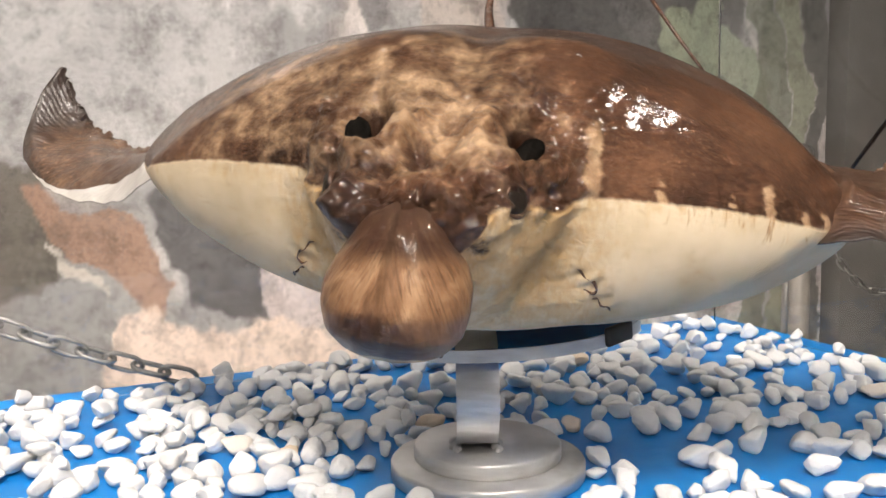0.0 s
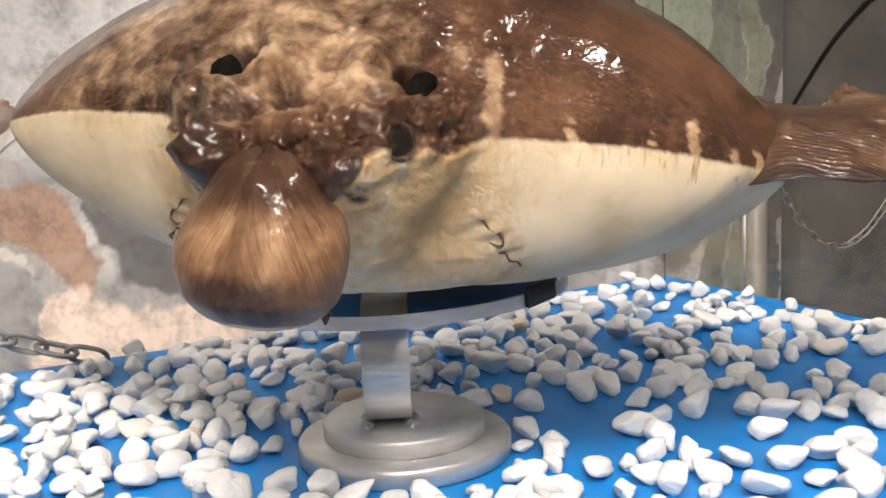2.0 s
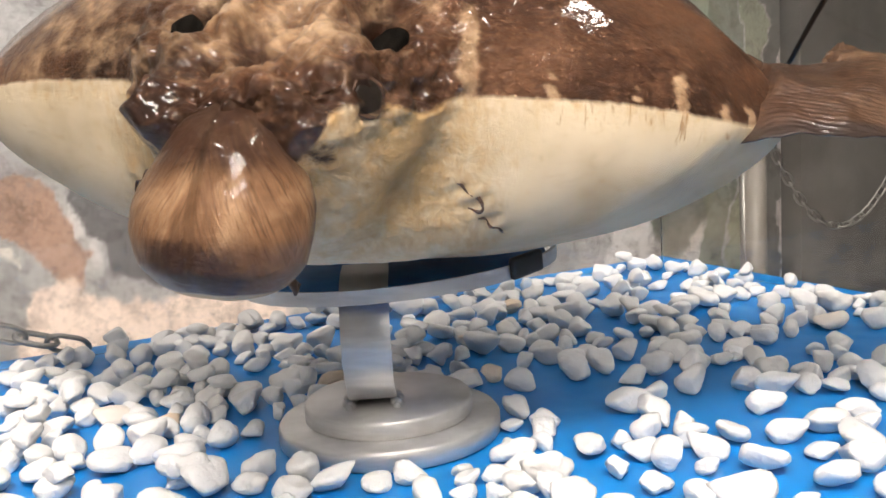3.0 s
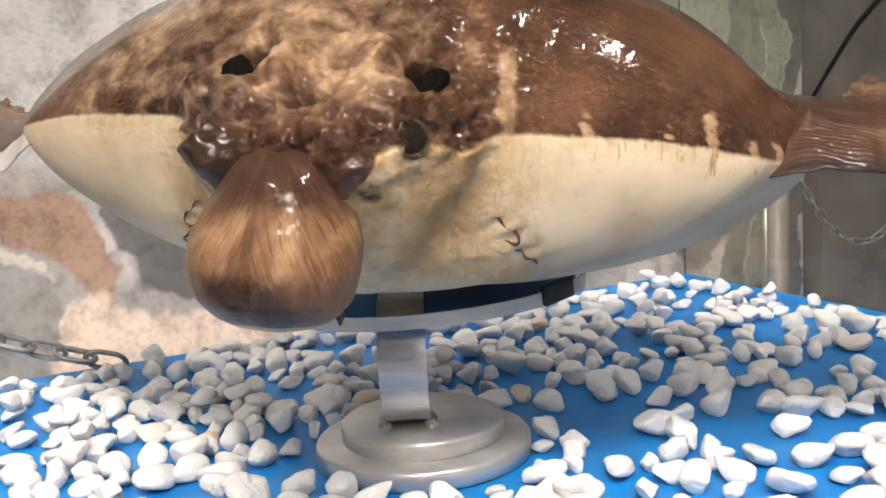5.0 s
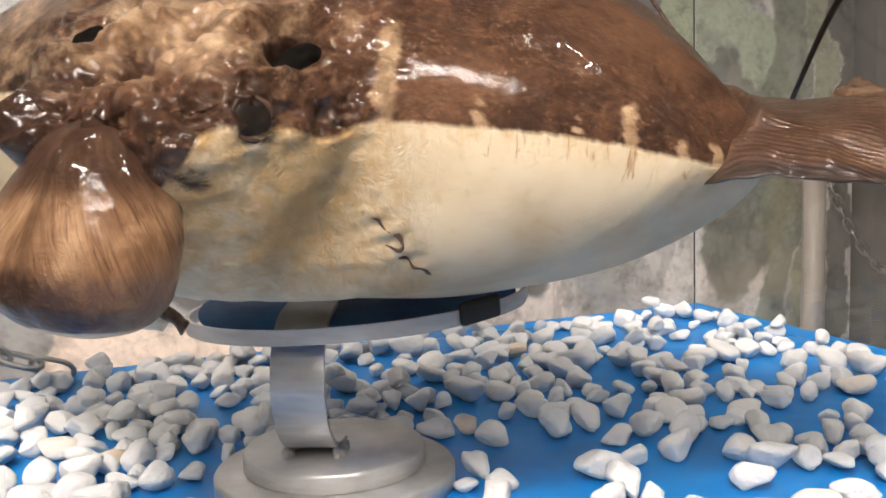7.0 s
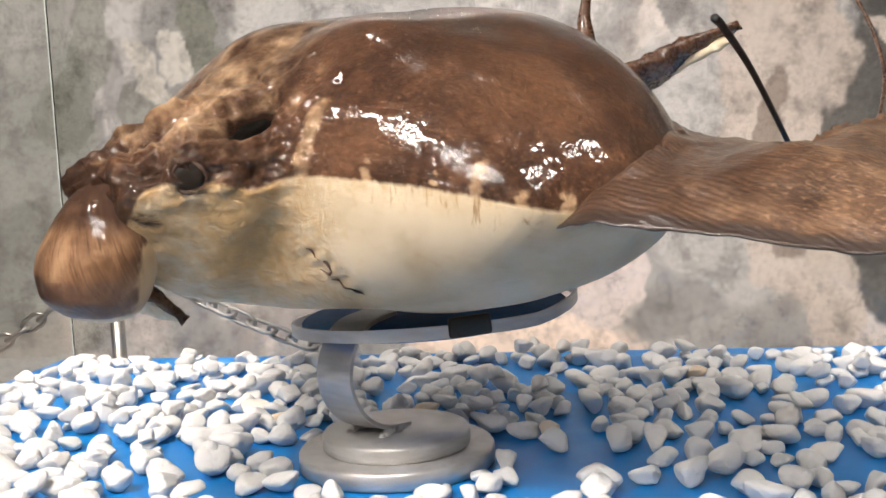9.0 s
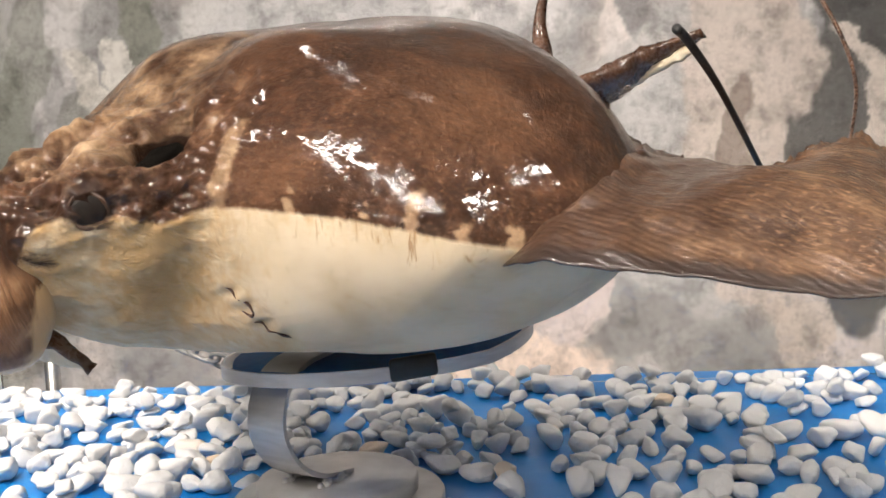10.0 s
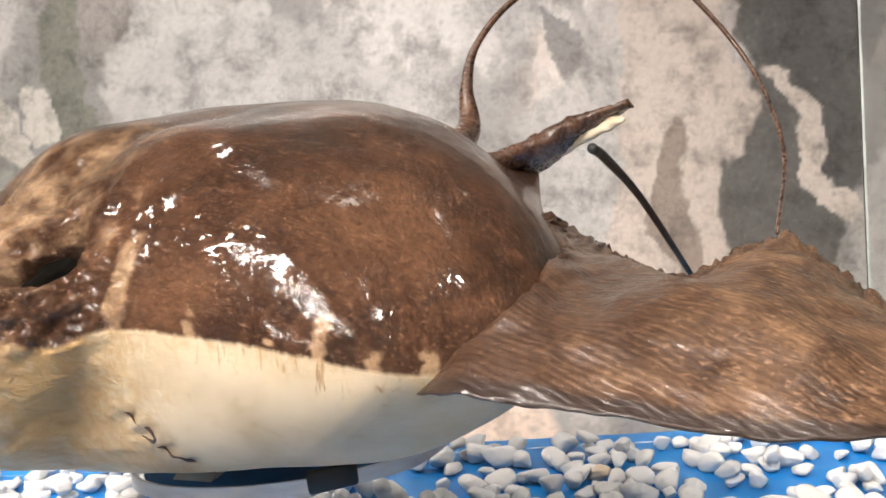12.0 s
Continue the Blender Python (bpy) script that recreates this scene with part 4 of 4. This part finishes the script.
# ---------- the stand ----------
def make_stand():
    stand = empty("steel_stand", Matrix.Translation((0.042, 0.985, 0.0)), "grey steel stand with round stepped foot and curved strap", "stand")
    part("foot_plate", lathe(bmesh.new(), [(0.097, 0.0), (0.1005, 0.002), (0.1005, 0.016), (0.0985, 0.019), (0.02, 0.019)], 72), STEEL, stand, "round grey steel foot plate")
    part("upper_plate", lathe(bmesh.new(), [(0.074, 0.0192), (0.076, 0.021), (0.076, 0.033), (0.074, 0.036), (0.02, 0.036)], 64), STEEL, stand, "smaller round plate welded on the foot")
    # The strap: flat steel bent into a half ring.
    bm = bmesh.new()
    line = catmull([(0, 0.015, 0.037), (0, -0.030, 0.045), (0, -0.062, 0.066), (0, -0.078, 0.098), (0, -0.070, 0.130), (0, -0.045, 0.150), (0, 0.0, 0.156)], 8)
    prev = None
    for i, p in enumerate(line):
        way = (line[min(i + 1, len(line) - 1)] - line[max(i - 1, 0)]).normalized()
        out = Vector((1, 0, 0)).cross(way) * 0.0022
        shift = Vector((-0.012, 0, 0))
        ring = [bm.verts.new(p + shift + Vector((sx * 0.0205, 0, 0)) + out * so) for sx, so in ((-1, -1), (1, -1), (1, 1), (-1, 1))]
        if prev:
            for k in range(4):
                bm.faces.new((prev[k], prev[(k + 1) % 4], ring[(k + 1) % 4], ring[k]))
        else:
            bm.faces.new(ring[::-1])
        prev = ring
    bm.faces.new(prev)
    bmesh.ops.recalc_face_normals(bm, faces=bm.faces)
    strap = part("strap", bm, STEEL, stand, "bent flat steel strap", False)
    for sx in (-1, 1):
        bm = bmesh.new()
        for k in range(7):
            bmesh.ops.create_icosphere(bm, subdivisions=2, radius=0.0035 + 0.001 * (k % 3), matrix=pose(-0.012 + sx * 0.021 + 0.002 * math.sin(k * 2.1), -0.036 + 0.006 * k, 0.037))
        part("weld", bm, STEEL, strap, "rough weld bead")
    # Oval hoop that carries the belly.
    bm = bmesh.new()
    cx, cy, ra, rb = 0.018, 0.055, 0.150, 0.146
    turn = radians(-14)
    rings = []
    steps = 96
    for i in range(steps):
        t = 2 * math.pi * i / steps
        x, y = rb * math.cos(t), ra * math.sin(t)
        lift = 0.146 + 0.12 * max(0, y) + 0.008 * (x / rb)
        c = Vector((cx + x * math.cos(turn) - y * math.sin(turn), cy + x * math.sin(turn) + y * math.cos(turn), lift))
        n = Vector((math.cos(t + turn), math.sin(t + turn), 0))
        rings.append([bm.verts.new(c + n * (so * 0.0016) + Vector((0, 0, sz * 0.0060))) for so, sz in ((-1, -1), (1, -1), (1, 1), (-1, 1))])
    for a, b in zip(rings, rings[1:] + rings[:1]):
        for k in range(4):
            bm.faces.new((a[k], a[(k + 1) % 4], b[(k + 1) % 4], b[k]))
    bmesh.ops.recalc_face_normals(bm, faces=bm.faces)
    part("hoop", bm, STEEL, stand, "oval steel hoop under the belly", False)
    bm = lathe(bmesh.new(), [(0.2, -0.004), (0.94, -0.002), (0.94, 0.001), (0.2, 0.004)], 64, pose(cx, cy, 0.150, 3, 0, -14) @ Matrix.Diagonal((rb, ra, 1, 1)))
    part("pad", bm, NAVY, stand, "blue cloth pad inside the hoop")
    part("clip", box(bmesh.new(), (0.008, 0.040, 0.019), pose(cx + 0.108, cy - 0.104, 0.157, 4, 0, -45), 0.003), BLACK, stand, "black rubber clip on the hoop")
    return stand


make_stand()


# ---------- barrier posts and chains ----------
def make_post(e, d, top, r=0.012, material=None):
    post = empty("barrier_post", Matrix.Translation(at(e, d, FLOOR)), "slim polished steel barrier post with a ball top", "barrier post", "barrier posts round the table")
    h = top - FLOOR
    part("base", lathe(bmesh.new(), [(0.13, 0.0), (0.14, 0.006), (0.12, 0.02), (0.03, 0.035)], 40), CHROME, post)
    part("pole", lathe(bmesh.new(), [(r, 0.03), (r, h - 0.03)], 20), material or CHROME, post)
    part("collar", lathe(bmesh.new(), [(0.019, h - 0.065), (0.021, h - 0.058), (0.021, h - 0.045), (0.017, h - 0.04)], 24), CHROME, post)
    bm = bmesh.new()
    bmesh.ops.create_uvsphere(bm, u_segments=24, v_segments=16, radius=0.024, matrix=pose(0, 0, h - 0.015))
    part("ball", bm, CHROME, post)
    return at(e, d, top - 0.05)


def make_chain(a, b, sag, link, material=None):
    """A hanging chain of oval links between two posts."""
    chain = empty("barrier_chain", Matrix.Translation(a), "hanging silver link chain between barrier posts", "chain", "barrier chains round the table")
    way = b - a
    count = 400
    pts = [a + way * (i / count) - Vector((0, 0, sag * 4 * (i / count) * (1 - i / count))) for i in range(count + 1)]
    bm = bmesh.new()
    ring = [Vector((math.cos(2 * math.pi * k / 14) * 0.55 * link + math.copysign(0.22 * link, math.cos(2 * math.pi * k / 14)), math.sin(2 * math.pi * k / 14) * 0.36 * link, 0)) for k in range(14)]
    rings = []
    for k in range(14):
        tang = (ring[(k + 1) % 14] - ring[k - 1]).normalized()
        side = Vector((tang.y, -tang.x, 0))
        rings.append([bm.verts.new(ring[k] + side * (0.11 * link * math.cos(j * math.pi / 3)) + Vector((0, 0, 0.11 * link * math.sin(j * math.pi / 3)))) for j in range(6)])
    for k in range(14):
        for j in range(6):
            bm.faces.new((rings[k][j], rings[(k + 1) % 14][j], rings[(k + 1) % 14][(j + 1) % 6], rings[k][(j + 1) % 6]))
    bmesh.ops.recalc_face_normals(bm, faces=bm.faces)
    me = bpy.data.meshes.new("link")
    bm.to_mesh(me)
    bm.free()
    me.materials.append(material or CHROME)
    me.shade_smooth()
    gone, flip = 0.0, 0
    for p, q in zip(pts, pts[1:]):
        gone += (q - p).length
        if gone >= link * 1.12:
            gone = 0.0
            flip = 1 - flip
            ob = new("link", me)
            ob.parent = chain
            d = (q - p).normalized()
            rot = d.to_track_quat("X", "Z").to_matrix().to_4x4() @ Matrix.Rotation(radians(90 * flip + 20), 4, "X")
            ob.matrix_local = Matrix.Translation((p + q) / 2 - a) @ rot


P_D = 1.75
p_far = make_post(-0.15, 1.475, 0.23)
p_left = make_post(-1.15, 1.60, 0.23)
p_right = make_post(1.760, P_D, 0.30, 0.024, mat_plain("beige_painted_tube", (0.20, 0.175, 0.15), (0.26, 0.23, 0.20), 14, (0.4, 0.55), 0.0005))
p_end = make_post(1.965, P_D + 0.25, 0.30)
make_chain(p_left, p_far, 0.22, 0.034)
# Looks faint behind the reflecting glass, so its links are coloured darker.
make_chain(p_far, at(0.235, 1.402, 0.014), 0.012, 0.034, DIMMED)
make_chain(p_right, at(2.13, P_D - 0.15, 0.25), 0.30, 0.024)


# ---------- lamps assumed on the ceiling, out of view ---
def make_spot_body(eye, target):
    m = look(eye, target)
    lamp = empty("ceiling_spotlight", Matrix.Translation((eye[0], eye[1], CEIL)), "assumed small black ceiling spotlight with a lit lens, out of view", "spotlight", "ceiling spotlights")
    back = Matrix.Translation((-eye[0], -eye[1], -CEIL)) @ m
    part("housing", lathe(bmesh.new(), [(0.058, 0.03), (0.060, 0.03), (0.060, 0.10), (0.03, 0.13)], 28, back), BLACK, lamp)
    part("lens", lathe(bmesh.new(), [(0.052, 0.026), (0.052, 0.029)], 28, back), LAMP, lamp, "lit round lens")
    part("stem", tube(bmesh.new(), [(0, 0, 0), (0, 0, eye[2] - CEIL + 0.02)], (0.008, 0.008), 10), BLACK, lamp)


for eye, target, *rest in SPOTS:
    make_spot_body(eye, target)

for eye, target, wide, high, watts in FLOODS:
    flood = empty("flood_lamp", Matrix.Translation((eye[0], eye[1], CEIL)), "assumed black ceiling flood lamp with a lit white front, out of view", "flood lamp", "ceiling flood lamps")
    back = Matrix.Translation((-eye[0], -eye[1], -CEIL)) @ look(eye, target)
    part("housing", box(bmesh.new(), (wide + 0.03, high + 0.03, 0.05), back @ pose(0, 0, 0.040), 0.004), BLACK, flood, smooth=False)
    part("diffuser", box(bmesh.new(), (wide, high, 0.008), back @ pose(0, 0, 0.010), 0.002), LAMP, flood, "glowing white front glass", False)
    part("stem", tube(bmesh.new(), [(0, 0, 0), (0, 0, eye[2] - CEIL + 0.03)], (0.010, 0.010), 10), BLACK, flood)


# ---------- pebbles ----------
def pebble_mesh(seed, level):
    """A tumbled stone: a ball cut by soft planes."""
    rng = np.random.default_rng(seed)
    bm = bmesh.new()
    bmesh.ops.create_icosphere(bm, subdivisions=level, radius=1.0)
    planes = rng.normal(size=(11, 3))
    planes /= np.linalg.norm(planes, axis=1, keepdims=True)
    dist = rng.uniform(0.52, 0.90, 11)
    scale = np.array((1.12, rng.uniform(0.66, 0.98), rng.uniform(0.60, 0.88)))
    verts = np.array([tuple(v.co) for v in bm.verts])
    dots = np.maximum(verts @ planes.T, 0.02) / dist
    r = (np.sum(dots ** 13, axis=1) + 0.5) ** (-1 / 13)
    r = r * (1 + 0.05 * np.sin(verts @ rng.normal(size=3) * 3.1 + rng.uniform(0, 6)))
    verts = verts * r[:, None] * scale
    faces = [tuple(v.index for v in f.verts) for f in bm.faces]
    bm.free()
    return verts, faces


KINDS = [pebble_mesh(100 + k, 3) for k in range(14)]
MESHES = []
for verts, faces in KINDS:
    me = bpy.data.meshes.new("pebble")
    me.from_pydata(verts.tolist(), [], faces)
    me.materials.append(PEBBLE)
    me.shade_smooth()
    MESHES.append(me)

# Stones in front of and beside the stand: place and width.
PLACED = [
    (0.211, 0.897, 0.039), (0.25, 0.881, 0.034), (0.266, 0.927, 0.034), (0.296, 0.928, 0.038), (0.222, 0.846, 0.033), (0.264, 0.853, 0.036),
    (0.242, 0.81, 0.034), (0.29, 0.835, 0.023), (0.331, 0.903, 0.034), (0.381, 0.969, 0.044), (0.374, 0.893, 0.039), (0.333, 0.837, 0.041),
    (0.386, 0.853, 0.03), (0.411, 0.913, 0.045), (0.423, 0.865, 0.042), (0.446, 0.93, 0.041), (0.295, 0.776, 0.048), (0.337, 0.764, 0.025),
    (0.187, 0.821, 0.02), (0.181, 0.969, 0.029), (0.172, 0.915, 0.028), (0.152, 0.967, 0.025), (0.145, 0.916, 0.021), (0.149, 0.863, 0.033),
    (0.169, 0.872, 0.025), (0.1, 0.872, 0.021), (0.105, 0.85, 0.024), (0.059, 0.86, 0.037), (0.001, 0.856, 0.04), (-0.028, 0.878, 0.039),
]


def wanted(x, y):
    """How thickly the stones lie at a place."""
    patch = 0.95 + 0.5 * noise.noise(Vector((x * 7.0, y * 7.0, 4.3)))
    if 0.18 < x < 0.60 and 0.72 < y < 1.0:
        return 0.20
    if 0.10 < x < 0.50 and 0.95 <= y < 1.22:
        return 0.56 * patch
    if x < -0.10:
        return 0.58 + 0.22 * patch
    if y < 0.92:
        return 0.74 * patch
    if x > 0.1 and y > 1.2:
        return 0.66 * patch
    return 0.70 * patch


def scatter():
    rng = random.Random(11)
    stones = [(x, y, w * 0.42, 0.0) for x, y, w in PLACED]
    cells = {}

    def key(x, y):
        return int(x // 0.06), int(y // 0.06)

    for s in stones:
        cells.setdefault(key(s[0], s[1]), []).append(s)
    foot = (0.042, 0.985)
    for k in range(14000):
        q = at(rng.uniform(GE0 + 0.02, GE1 - 0.02), rng.uniform(GD0 + 0.04, GD1 - 0.012))
        x, y = q.x, q.y
        r = rng.choice((0.0115, 0.0135, 0.015, 0.0165, 0.018, 0.0205))
        if math.hypot(x - foot[0], y - foot[1]) < 0.106 + r or rng.random() > wanted(x, y) * 1.4:
            continue
        i, j = key(x, y)
        near = [s for a in (-1, 0, 1) for b in (-1, 0, 1) for s in cells.get((i + a, j + b), ())]
        if any(math.hypot(x - s[0], y - s[1]) < (r + s[2]) * 0.84 for s in near):
            continue
        tone = wanted(x, y)
        if rng.random() > 0.35 + 0.65 * tone:
            cells.setdefault((i, j), []).append((x, y, r * 1.5, -1.0))
            continue
        s = (x, y, r, 0.0)
        stones.append(s)
        cells.setdefault((i, j), []).append(s)
    # A few lie on top of the thick part.
    for x, y, r, z in list(stones[len(PLACED):]):
        if x < 0.05 and rng.random() < 0.16 or y > 1.25 and rng.random() < 0.10:
            x2, y2 = x + rng.uniform(-0.015, 0.015), y + rng.uniform(-0.012, 0.012)
            if math.hypot(x2 - foot[0], y2 - foot[1]) > 0.125:
                stones.append((x2, y2, 0.014, 0.60 * r + 0.006))
    return stones


def make_pebbles():
    rng = random.Random(5)
    stones = scatter()
    order = sorted(range(len(stones)), key=lambda i: -1 if i < len(PLACED) else math.hypot(stones[i][0] - 0.12, stones[i][1] - 0.85))
    verts_all, faces_all = [], []
    count = 0
    for rank, i in enumerate(order):
        x, y, r, z0 = stones[i]
        k = rng.randrange(len(KINDS))
        m = Euler((rng.uniform(-0.35, 0.35), rng.uniform(-0.35, 0.35), rng.uniform(0, 6.28))).to_matrix()
        verts, faces = KINDS[k]
        turned = verts @ np.array(m).T * r * 1.12
        z = z0 - turned[:, 2].min() - 0.0006
        if rank < 300:
            ob = new("pebble", MESHES[k])
            ob.matrix_world = Matrix.LocRotScale((x, y, z), m.to_quaternion(), (r * 1.12,) * 3)
            tagged(ob, "smooth white marble pebble lying on the blue table", "pebble", "white pebbles on the table")
        else:
            verts_all.append(turned + (x, y, z))
            faces_all.extend(tuple(n + count for n in f) for f in faces)
            count += len(verts)
    me = bpy.data.meshes.new("pebble_bed")
    me.from_pydata(np.concatenate(verts_all).tolist(), [], faces_all)
    me.materials.append(PEBBLES)
    me.shade_smooth()
    tagged(new("pebble_bed", me), "loose layer of white marble pebbles on the blue table", "pebbles", kind="stuff")


make_pebbles()
